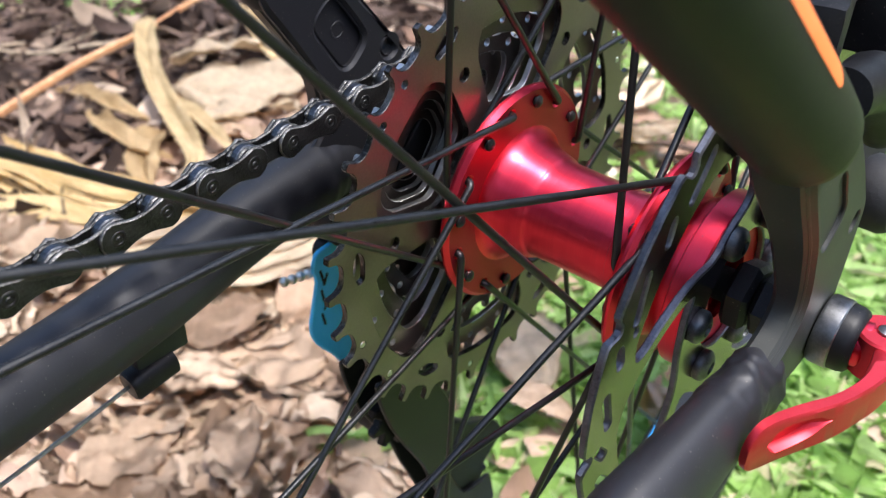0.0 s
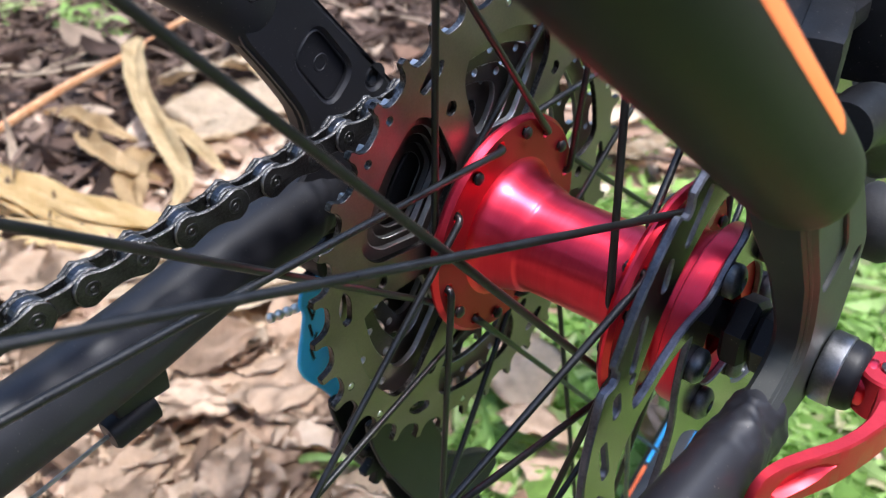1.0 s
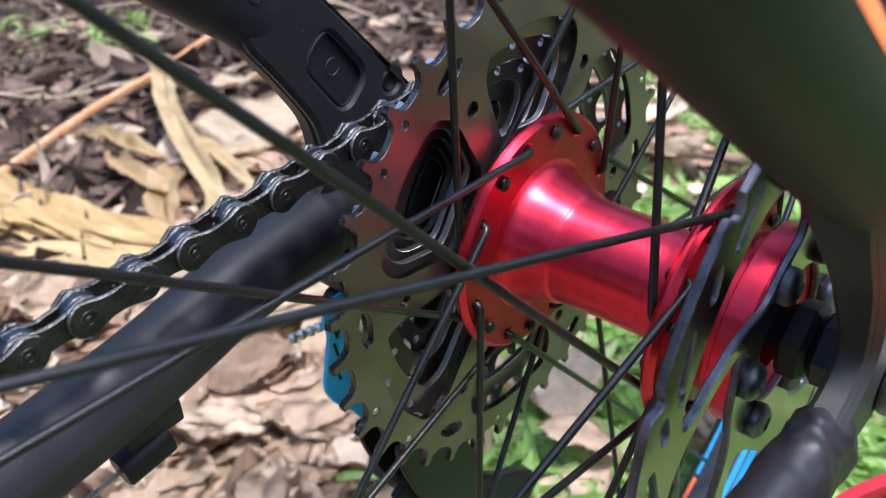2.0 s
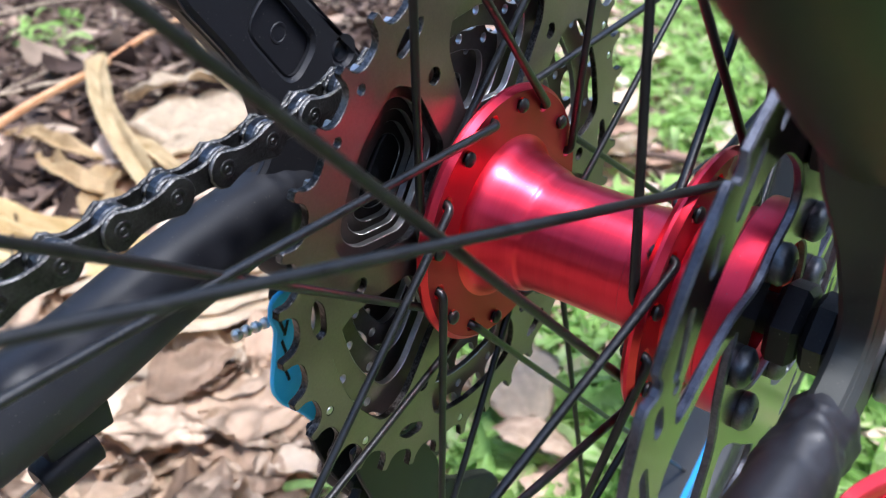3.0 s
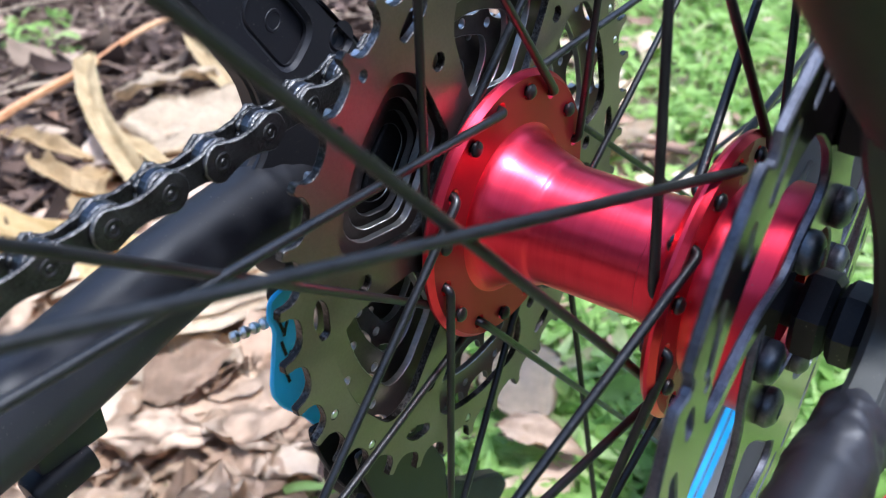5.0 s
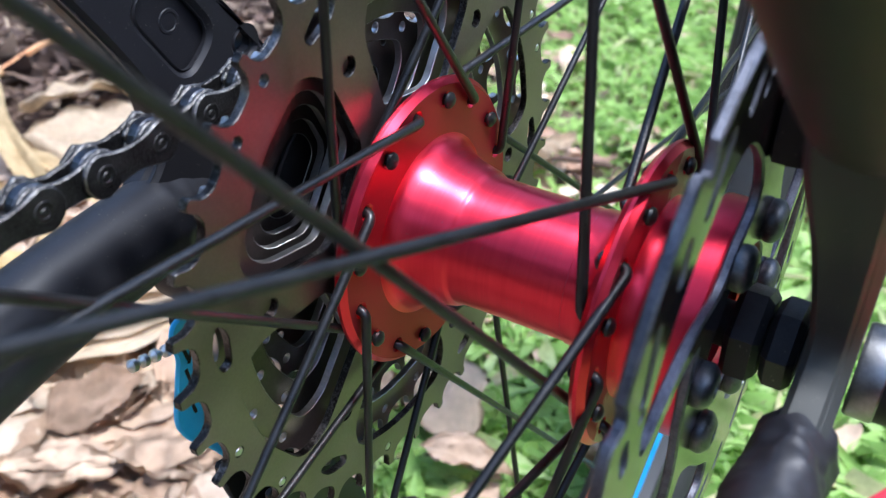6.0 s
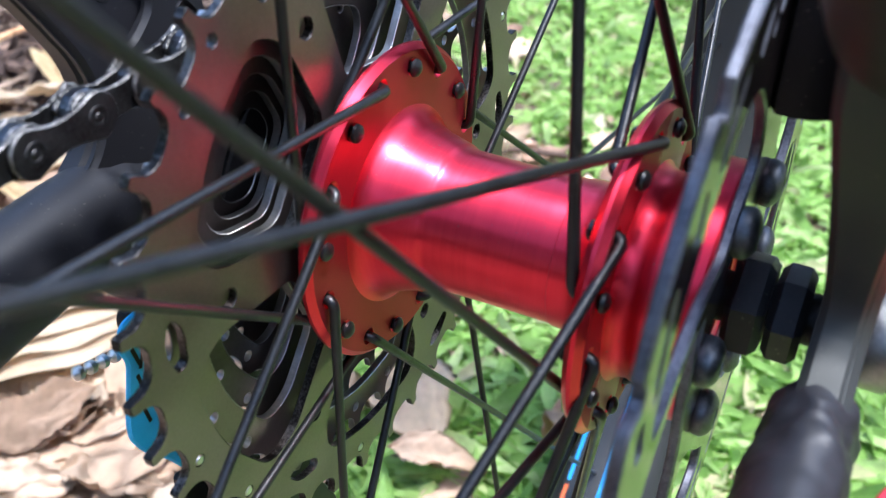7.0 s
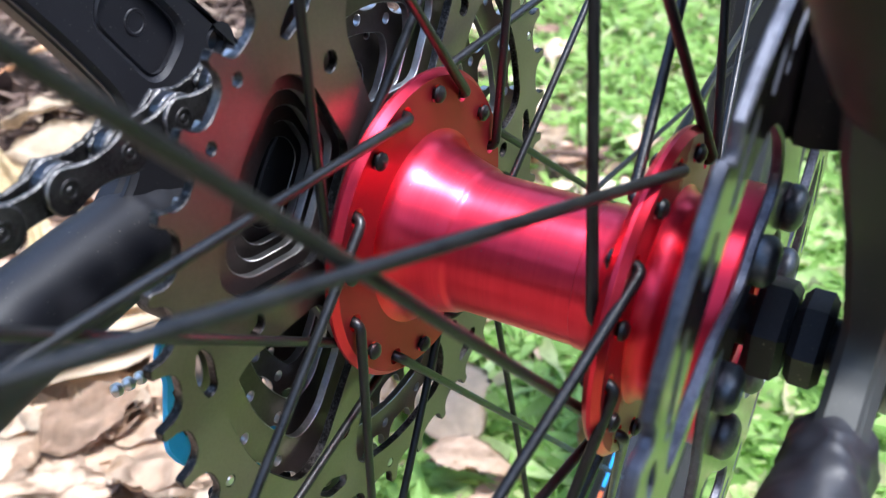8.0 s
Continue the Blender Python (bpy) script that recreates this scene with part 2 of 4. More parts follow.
def plate(bm, outline, holes, x0, x1, chamfer=0.0003, edge_mat=0, face_mat=0, hole_chamfer=None):
    """A flat plate in the y-z plane between x0 and x1 with holes and chamfered rims."""
    cuts = [chamfer] + [chamfer if hole_chamfer is None else hole_chamfer] * len(holes)
    outline = outline if area2(outline) > 0 else outline[::-1]
    loops = [outline] + [h if area2(h) < 0 else h[::-1] for h in holes]
    small = [inset(lp, c) for lp, c in zip(loops, cuts)]
    sides = []
    for x, way in ((x0, 1), (x1, -1)):
        caps = [[bm.verts.new((x, y, z)) for y, z in lp] for lp in small]
        rims = [[bm.verts.new((x + way * c, y, z)) for y, z in lp] for lp, c in zip(loops, cuts)]
        es = [bm.edges.new((lp[i], lp[(i + 1) % len(lp)])) for lp in caps for i in range(len(lp))]
        for f in bmesh.ops.triangle_fill(bm, use_beauty=True, edges=es, normal=(1, 0, 0))["geom"]:
            if isinstance(f, bmesh.types.BMFace):
                f.material_index = face_mat
        for c, r in zip(caps, rims):
            for i in range(len(c)):
                j = (i + 1) % len(c)
                bm.faces.new((c[i], c[j], r[j], r[i])).material_index = edge_mat
        sides.append(rims)
    for a, b in zip(*sides):
        for i in range(len(a)):
            j = (i + 1) % len(a)
            bm.faces.new((a[i], a[j], b[j], b[i])).material_index = edge_mat
    return bm


def polar(r, deg):
    """(y, z) at radius r, degrees from the top towards the front of the bike."""
    a = radians(deg)
    return (-r * math.sin(a), r * math.cos(a))


def circle2(y, z, r, n=14):
    return [(y + r * math.cos(2 * math.pi * i / n), z + r * math.sin(2 * math.pi * i / n)) for i in range(n)]


def rounded(loop, r, n=4):
    """Round the corners of a (y, z) polygon; r one or one a corner."""
    out = []
    m = len(loop)
    for i in range(m):
        a, p, b = Vector(loop[i - 1]), Vector(loop[i]), Vector(loop[(i + 1) % m])
        rr = r[i] if isinstance(r, (list, tuple)) else r
        d1, d2 = (a - p), (b - p)
        k = min(rr, d1.length * 0.48, d2.length * 0.48)
        p1, p2 = p + d1.normalized() * k, p + d2.normalized() * k
        for s in range(n + 1):
            t = s / n
            out.append(tuple(p1 * (1 - t) ** 2 + p * 2 * t * (1 - t) + p2 * t * t))
    return out


def box(bm, x0, x1, y0, y1, z0, z1, bevel=0.0, mat=0):
    vs = [bm.verts.new((x, y, z)) for x in (x0, x1) for y in (y0, y1) for z in (z0, z1)]
    fs = [bm.faces.new([vs[i] for i in q]) for q in ((0, 1, 3, 2), (4, 6, 7, 5), (0, 4, 5, 1), (2, 3, 7, 6), (0, 2, 6, 4), (1, 5, 7, 3))]
    for f in fs:
        f.material_index = mat
    if bevel:
        es = list({e for f in fs for e in f.edges})
        bmesh.ops.bevel(bm, geom=es, offset=bevel, segments=2, affect="EDGES", profile=0.6)
    return bm


# ---- ground ----
ground_bm = bmesh.new()
GN = 90
for gi in range(GN + 1):
    for gj in range(GN + 1):
        u, v = gi / GN * 2 - 1, gj / GN * 2 - 1
        gx, gy = 60 * math.copysign(abs(u) ** 4, u), 60 * math.copysign(abs(v) ** 4, v) + 0.5
        ground_bm.verts.new((gx, gy, 0.012 * noise.noise((gx * 4, gy * 4, 0)) + 0.006 * noise.noise((gx * 14, gy * 14, 3))))
ground_bm.verts.ensure_lookup_table()
for gi in range(GN):
    for gj in range(GN):
        q = gi * (GN + 1) + gj
        ground_bm.faces.new([ground_bm.verts[k] for k in (q, q + GN + 1, q + GN + 2, q + 1)])
SOIL = material("soil", (0.07, 0.048, 0.036), (0.22, 0.15, 0.11), (0.8, 0.95), 0.0, 9, 70, 0.8, 0.01)
ground = part("ground", ground_bm, SOIL, None, kind="structure")
tagged(ground, "brown garden soil under dead leaves and grass", "ground")


# Worn spots in the lawn and lusher ones (minus): x, y, radius, how bare.
BARE = ((-0.25, 0.63, 0.09, 0.20), (-0.15, 0.33, 0.12, -0.15))


def green_share(x, y):
    worn = sum(d * math.exp(-((x - cx) ** 2 + (y - cy) ** 2) / r ** 2) for cx, cy, r, d in BARE)
    return x + 0.5 * y + 0.16 * noise.noise((x * 3.5, y * 3.5, 7.0)) + 0.10 * noise.noise((x * 9, y * 9, 2.0)) - worn


def thinned(x, y, rng):
    """True past a ragged bound, where the cover thins out."""
    r = math.hypot(x + 0.25, y - 0.75) + 0.35 * noise.noise((x * 1.3, y * 1.3, 5.0))
    return rng.random() < (r - 1.15) / 0.75


def leaf_mesh(verts, faces, rng, at, length, width, yaw, lift, curl, twist, n=7, crinkle=0.0, m=4):
    """A cupped, pointed leaf of m x n quads, bent along its length and rolled across, with a crumpled blade."""
    base = len(verts)
    cy, sy = math.cos(yaw), math.sin(yaw)
    tl, ph = rng.uniform(-0.35, 0.35), rng.uniform(0, 60)
    roll_to = rng.uniform(0.3, 1.0)
    for i in range(n + 1):
        t = i / n
        w = width * 0.5 * (math.sin(math.pi * (0.03 + 0.95 * t) ** 0.85)) + 0.0006
        sway = 0.12 * width * noise.noise((t * 2, ph, 1))
        for s in range(m + 1):
            u = 2 * s / m - 1
            roll = lift * 3.2 * u * (1 + roll_to * math.sin(3 * t + ph))
            reach = w * (math.sin(roll) / roll if abs(roll) > 0.05 else 1.0)
            lx = (t - 0.5) * length * (1 - 0.08 * abs(u))
            ly = u * reach * (1 + 0.12 * noise.noise((t * 5, u, ph))) + sway
            lz = curl * length * (2 * t - 1) ** 2 + w * abs(u) * math.sin(abs(roll) * 0.5) * (1 if lift > 0 else -1) + twist * lx * u * 0.5 + tl * ly
            lz += crinkle * width * (0.6 * noise.noise((t * 4 + ph, u * 1.8, ph)) + 0.35 * noise.noise((t * 11 + ph, u * 4.5, ph)))
            verts.append((at[0] + lx * cy - ly * sy, at[1] + lx * sy + ly * cy, at[2] + lz))
    for i in range(n):
        for s in range(m):
            q = base + i * (m + 1) + s
            faces.append((q, q + 1, q + m + 2, q + m + 1))


def stuff(name, verts, faces, mat, label, category):
    me = bpy.data.meshes.new(name)
    me.from_pydata(verts, [], faces)
    me.shade_smooth()
    me.materials.append(mat)
    ob = new(name, me)
    return tagged(ob, label, category, kind="stuff")


LITTER = varied("dead_leaves", [(0.0, (0.20, 0.115, 0.075)), (0.2, (0.36, 0.23, 0.16)), (0.55, (0.52, 0.36, 0.26)), (0.85, (0.64, 0.48, 0.36)), (1.0, (0.76, 0.63, 0.48))], 0.6, 55, 0.7, 0.0015, 0.15, 0.18)
TWIG = varied("dry_twigs", [(0.0, (0.055, 0.036, 0.028)), (0.5, (0.13, 0.085, 0.065)), (0.85, (0.25, 0.18, 0.135)), (1.0, (0.46, 0.36, 0.25))], 0.85, 60, 0.5, 0.001, 0.0, 0.1)
GRASS = varied("grass_blades", [(0.0, (0.19, 0.33, 0.075)), (0.3, (0.35, 0.55, 0.145)), (0.7, (0.45, 0.66, 0.21)), (0.91, (0.55, 0.70, 0.29)), (1.0, (0.62, 0.52, 0.33))], 0.5, 60, 0.3, 0.0005, 0.5, 0.2)
rng = random.Random(4)
lv, lf, dv, df = [], [], [], []
for i in range(30000):
    x, y = (rng.uniform(-2.3, 1.7), rng.uniform(-0.9, 2.5)) if i % 5 else (rng.uniform(-0.75, 0.05), rng.uniform(-0.35, 0.5))
    if thinned(x, y, rng):
        continue
    if green_share(x, y) > rng.uniform(-0.12, 0.10) and rng.random() < 0.93:
        continue
    far = math.hypot(x + 0.35, y - 0.25)
    L = rng.choice((0.02, 0.028, 0.036, 0.045, 0.055, 0.07)) * rng.uniform(0.8, 1.25)
    z = 0.006 + rng.random() * 0.034
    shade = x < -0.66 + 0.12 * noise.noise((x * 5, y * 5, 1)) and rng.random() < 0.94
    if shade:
        # long shreds of brown leaves, in the darker shaded colours
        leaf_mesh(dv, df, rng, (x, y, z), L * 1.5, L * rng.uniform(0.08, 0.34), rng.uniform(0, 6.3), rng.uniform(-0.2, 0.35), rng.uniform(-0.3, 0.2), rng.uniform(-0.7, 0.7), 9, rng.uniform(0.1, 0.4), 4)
    else:
        leaf_mesh(lv, lf, rng, (x, y, z), L, L * rng.uniform(0.4, 0.72), rng.uniform(0, 6.3), rng.uniform(-0.12, 0.25), rng.uniform(-0.28, 0.18), rng.uniform(-0.5, 0.5), 11 if far < 0.9 else 7, rng.uniform(0.06, 0.26), 6 if far < 0.9 else 4)
# brown shreds, with the shade of the far left put into their colour
DARK_LITTER = varied("shaded_brown_leaves", [(0.0, (0.034, 0.023, 0.018)), (0.35, (0.082, 0.054, 0.043)), (0.65, (0.150, 0.100, 0.078)), (0.86, (0.25, 0.175, 0.13)), (1.0, (0.42, 0.32, 0.23))], 0.8, 30, 0.6, 0.0015, 0.0, 0.15)
stuff("shaded_litter", dv, df, DARK_LITTER, "brown shredded leaves and bark, coloured darker for shade", "leaf litter")
stuff("leaf_litter", lv, lf, LITTER, "thick layer of curled tan and brown dead leaves", "leaf litter")


def twig(verts, faces, pts, r0, r1):
    base = len(verts)
    for i, p in enumerate(pts):
        r = r0 + (r1 - r0) * i / (len(pts) - 1)
        d = Vector(pts[min(i + 1, len(pts) - 1)]) - Vector(pts[max(i - 1, 0)])
        side = Vector((-d.y, d.x, 0)).normalized()
        for a in range(5):
            c, s_ = math.cos(a * 1.2566), math.sin(a * 1.2566)
            verts.append((p[0] + side.x * r * c, p[1] + side.y * r * c, p[2] + r * s_))
    for i in range(len(pts) - 1):
        for a in range(5):
            q, w = base + i * 5 + a, base + i * 5 + (a + 1) % 5
            faces.append((q, w, w + 5, q + 5))


tv, tf = [], []
for i in range(1100):
    x, y = rng.uniform(-1.7, 0.1) if i % 4 == 0 else rng.uniform(-1.5, -0.6), rng.uniform(-0.3, 1.5)
    if green_share(x, y) > -0.02:
        continue
    a, L, bend = rng.uniform(0, 6.3), rng.uniform(0.06, 0.26), rng.uniform(-0.9, 0.9)
    pts = []
    z0 = rng.uniform(0.02, 0.045)
    for k in range(6):
        pts.append((x, y, z0 + 0.008 * math.sin(k + i)))
        a += bend / 5
        x, y = x + math.cos(a) * L / 5, y + math.sin(a) * L / 5
    r = rng.uniform(0.0012, 0.0042)
    twig(tv, tf, pts, r, r * 0.5)
stuff("dry_twigs", tv, tf, TWIG, "thin grey-brown dry twigs and stems among the leaves", "twigs")

gv, gf = [], []
for i in range(96000):
    x, y = (rng.uniform(-1.1, 1.7), rng.uniform(-0.6, 2.6)) if i < 84000 else (rng.uniform(-0.25, 0.25), rng.uniform(0.0, 0.6))
    if thinned(x, y, rng):
        continue
    if green_share(x, y) < rng.uniform(-0.18, 0.10):
        continue
    L = rng.uniform(0.025, 0.075) * (1.0 if y < 0.55 else 0.8)
    leaf_mesh(gv, gf, rng, (x, y, 0.006 + rng.random() * 0.034), L, L * rng.uniform(0.08, 0.19), rng.uniform(0, 6.3), rng.uniform(0.1, 0.4), rng.uniform(-0.4, 0.15), rng.uniform(-0.6, 0.6), 4)
for cx, cy, rad, n in ((-1.10, 0.47, 0.05, 22), (-1.02, 0.44, 0.035, 10), (-1.19, 0.38, 0.05, 14), (-0.185, 0.105, 0.035, 22), (-0.27, 0.07, 0.03, 2)):
    for i in range(n):
        a, r = rng.uniform(0, 6.3), rad * rng.random() ** 0.5
        L = rng.uniform(0.025, 0.06)
        leaf_mesh(gv, gf, rng, (cx + r * math.cos(a), cy + r * math.sin(a), 0.03 + rng.random() * 0.03), L, L * (rng.uniform(0.10, 0.2) if n > 5 else 0.06), rng.uniform(0, 6.3), 0.25, rng.uniform(-0.4, 0.1), rng.uniform(-0.5, 0.5))
stuff("grass", gv, gf, GRASS, "short broad-bladed bright green lawn grass", "grass")

# unseen hedge ring, added to block the low sky and darken reflections
ADDED_HEDGE = varied("added_hedge_leaves", [(0.0, (0.020, 0.045, 0.012)), (0.5, (0.045, 0.085, 0.022)), (0.9, (0.075, 0.13, 0.035)), (1.0, (0.12, 0.12, 0.05))], 0.6, 6, 0.3, 0.002, 0.2, 0.3)
hrng = random.Random(11)
hv, hf = [], []
for i in range(26000):
    a = hrng.uniform(0, 2 * math.pi)
    top = 3.3 + 0.7 * noise.noise((math.cos(a) * 2.5, math.sin(a) * 2.5, 4.0)) + 0.4 * noise.noise((math.cos(a) * 9, math.sin(a) * 9, 8.0))
    z = top * hrng.random() ** 0.8
    r = 5.4 + 0.5 * noise.noise((math.cos(a) * 6, math.sin(a) * 6, z * 1.3)) + hrng.uniform(-0.25, 0.35)
    L = hrng.uniform(0.10, 0.24)
    leaf_mesh(hv, hf, hrng, (r * math.cos(a), r * math.sin(a) + 0.3, max(0.05, z)), L, L * 0.6, hrng.uniform(0, 6.3), 0.2, hrng.uniform(-0.3, 0.3), hrng.uniform(-2.5, 2.5), 3, 0.1, 2)
stuff("hedge", hv, hf, ADDED_HEDGE, "unseen dark green hedge added to block the low sky", "hedge")

STRAW = material("dry_straw_leaf", (0.62, 0.44, 0.185), (0.87, 0.70, 0.41), (0.42, 0.55), 0.0, 14, 120, 0.5, 0.002, stretch=(1, 6, 1), lo=0.36, hi=0.6)
PALE = material("pale_dry_leaf", (0.51, 0.39, 0.26), (0.72, 0.585, 0.41), (0.5, 0.65), 0.0, 18, 120, 0.5, 0.002, lo=0.36, hi=0.6)
BUFF = material("buff_dry_leaf", (0.50, 0.37, 0.20), (0.76, 0.62, 0.39), (0.5, 0.65), 0.0, 22, 140, 0.6, 0.002, stretch=(1, 3, 1), lo=0.36, hi=0.6)
STALK = material("orange_stalk", (0.50, 0.21, 0.085), (0.84, 0.60, 0.35), (0.45, 0.6), 0.0, 7, 200, 0.4, 0.001)


def each_own(mat, low, high):
    """A shade of its own for every leaf."""
    n, l = nodes(mat)
    b = n["Principled BSDF"]
    old = b.inputs["Base Color"].links[0].from_socket
    info = n.new("ShaderNodeObjectInfo")
    mx = n.new("ShaderNodeMix")
    mx.data_type, mx.blend_type = "RGBA", "MULTIPLY"
    mx.inputs[0].default_value = 1.0
    l.new(old, mx.inputs[6])
    l.new(ramp(mat, info.outputs["Random"], [(0.0, low), (1.0, high)]), mx.inputs[7])
    l.new(mx.outputs[2], b.inputs["Base Color"])


each_own(STRAW, (0.84, 0.78, 0.66), (1.0, 1.0, 1.0))
each_own(BUFF, (0.75, 0.66, 0.55), (1.0, 1.0, 0.95))


def strap(pts, width, fold=0.35, wave=0.15, seed=0, tip=0.25):
    """A long dry leaf: a folded strip along points, wavy at its edges."""
    bm = bmesh.new()
    path = smooth_path(pts, 6)
    n = len(path)
    rows = []
    for i, p in enumerate(path):
        t = i / (n - 1)
        d = (path[min(i + 1, n - 1)] - path[max(i - 1, 0)]).normalized()
        side = Vector((-d.y, d.x, 0)).normalized()
        w = width * 0.5 * min(1, (tip + (1 - tip) * t * 5), (tip + (1 - tip) * (1 - t) * 4))
        row = []
        for k in range(-3, 4):
            s_ = k / 3
            lift = fold * w * abs(s_) + wave * w * noise.noise((t * 7, s_ * 1.7, seed))
            row.append(bm.verts.new(p + side * s_ * w * (1 + 0.15 * noise.noise((t * 9, s_, seed + 3))) + Vector((0, 0, lift))))
        rows.append(row)
    for a, b in zip(rows, rows[1:]):
        for k in range(6):
            bm.faces.new((a[k], a[k + 1], b[k + 1], b[k]))
    bmesh.ops.solidify(bm, geom=bm.faces[:], thickness=0.0008)
    return bm


def dry(name, bm, mat, label, category="dry leaf", group=""):
    return tagged(part(name, bm, mat, None), label, category, group)


STRAW_LABEL = "long folded straw-yellow dry banana leaf strip on the litter"
# a fan of strips between an upper and a lower line
UPPER = ((-1.06, 0.110), (-0.90, 0.128), (-0.76, 0.138), (-0.69, 0.146), (-0.61, 0.154), (-0.53, 0.186), (-0.44, 0.235))
LOWER = ((-0.90, -0.075), (-0.76, -0.030), (-0.66, 0.020), (-0.61, 0.050), (-0.565, 0.082), (-0.51, 0.130), (-0.43, 0.185))
for i in range(14):
    f = (i + 0.5) / 14
    h = 0.034 + 0.008 * math.sin(2.3 * i) + 0.006 * (1 - f)
    short = rng.choice((5, 6, 7, 7))
    pts = [(ux * (1 - f) + lx * f, uy * (1 - f) + ly * f + rng.uniform(-0.006, 0.006), h + 0.006 * math.sin(k * 1.3 + i)) for k, ((ux, uy), (lx, ly)) in enumerate(zip(UPPER, LOWER))][:short]
    dry("dry_banana_leaf", strap(pts, rng.uniform(0.022, 0.040), rng.uniform(0.15, 0.55), 0.35, i), STRAW, STRAW_LABEL, group="dry banana leaf strips")
# the near end of the bundle, lying across the others
for i in range(5):
    o = 0.017 * i
    pts = [(-0.440 - o * 0.8, 0.060 + o * 0.55, 0.046 + 0.003 * i), (-0.395 - o * 0.8, 0.105 + o * 0.5, 0.060 + 0.003 * i), (-0.362 - o * 0.8, 0.148 + o * 0.45, 0.063 + 0.003 * i), (-0.352 - o * 0.85, 0.198 + o * 0.4, 0.060), (-0.374 - o * 0.85, 0.270 + o * 0.3, 0.050)]
    dry("dry_banana_leaf", strap(pts, 0.026, 0.3, 0.4, 40 + i), PALE, "long pale buff dry banana leaf strip on the litter", group="dry banana leaf strips")
for i, (pts, w) in enumerate((
        ([(-0.918, 0.434, 0.055), (-0.865, 0.392, 0.066), (-0.806, 0.352, 0.072), (-0.730, 0.308, 0.066), (-0.640, 0.272, 0.056), (-0.575, 0.246, 0.045), (-0.556, 0.216, 0.035)], 0.025),
        ([(-0.905, 0.420, 0.050), (-0.850, 0.375, 0.056), (-0.790, 0.335, 0.056), (-0.735, 0.312, 0.045)], 0.014),
        ([(-0.865, 0.552, 0.050), (-0.800, 0.512, 0.066), (-0.739, 0.471, 0.070), (-0.674, 0.448, 0.060), (-0.628, 0.430, 0.040)], 0.036),
        ([(-0.712, 0.306, 0.050), (-0.679, 0.298, 0.056), (-0.617, 0.291, 0.055), (-0.565, 0.287, 0.042)], 0.018),
        ([(-0.745, 0.243, 0.045), (-0.705, 0.222, 0.056), (-0.670, 0.214, 0.056), (-0.621, 0.219, 0.050), (-0.606, 0.240, 0.038)], 0.024),
        ([(-0.832, 0.241, 0.042), (-0.770, 0.248, 0.052), (-0.729, 0.251, 0.052), (-0.694, 0.272, 0.040)], 0.024),
        ([(-0.655, 0.268, 0.040), (-0.635, 0.235, 0.050), (-0.605, 0.205, 0.046), (-0.575, 0.190, 0.038)], 0.034))):
    dry("curled_dry_leaf", strap(pts, w, 0.7, 0.6, 10 + i), BUFF, "curled pale yellow dry leaf strip", group="curled dry leaves")
sb = bmesh.new()
stalk_path = smooth_path([(-0.775, 0.060, 0.040), (-0.815, 0.167, 0.046), (-0.862, 0.292, 0.050), (-0.900, 0.411, 0.048), (-0.939, 0.520, 0.052), (-0.975, 0.640, 0.045)])
tube(sb, stalk_path, [0.0064 - 0.0026 * i / (len(stalk_path) - 1) for i in range(len(stalk_path))], 8, flat=0.6)
dry("dry_stalk", sb, STALK, "orange-brown dry leaf stalk lying across the litter", "stalk")


def broad_leaf(seed, ratio, cup, bend, wave):
    """A broad dead leaf of unit length along x: pointed, cupped about its midrib, bent and wavy, with a stalk end."""
    bm = bmesh.new()
    n, m = 20, 10
    rows = []
    for i in range(n + 1):
        t = i / n
        half = ratio * 0.5 * max(0.02, math.sin(math.pi * t ** 0.82) ** 0.75)
        row = []
        for k in range(m + 1):
            u = 2 * k / m - 1
            # each side has torn and waved outline of its own
            g = seed + (7.7 if u > 0 else 0.0)
            w = half * (1 + 0.40 * noise.noise((t * 2.6, g, 2)) + 0.30 * noise.noise((t * 8, g, 4)) + 0.14 * noise.noise((t * 21, g, 6)))
            x = t - 0.5 + 0.05 * abs(u) * (0.5 - t)
            y = u * w + 0.05 * math.sin(2.2 * t + seed)
            z = cup * w * abs(u) ** 1.4 + bend * (2 * t - 1) ** 2 + wave * noise.noise((t * 3.1 + seed, u * 1.4, seed)) + 0.5 * wave * (0.3 + abs(u)) * noise.noise((t * 7 + seed, u * 3.2, seed + 9)) + 0.13 * wave * noise.noise((t * 15 + seed, u * 6, seed + 5)) - 0.012 * math.exp(-(u / 0.08) ** 2)
            row.append(bm.verts.new((x, y, z)))
        rows.append(row)
    for a, b in zip(rows, rows[1:]):
        for k in range(m):
            bm.faces.new((a[k], a[k + 1], b[k + 1], b[k]))
    bmesh.ops.solidify(bm, geom=bm.faces[:], thickness=0.004)
    bmesh.ops.recalc_face_normals(bm, faces=bm.faces)
    me = bpy.data.meshes.new("dead_leaf")
    bm.to_mesh(me)
    bm.free()
    me.shade_smooth()
    return me


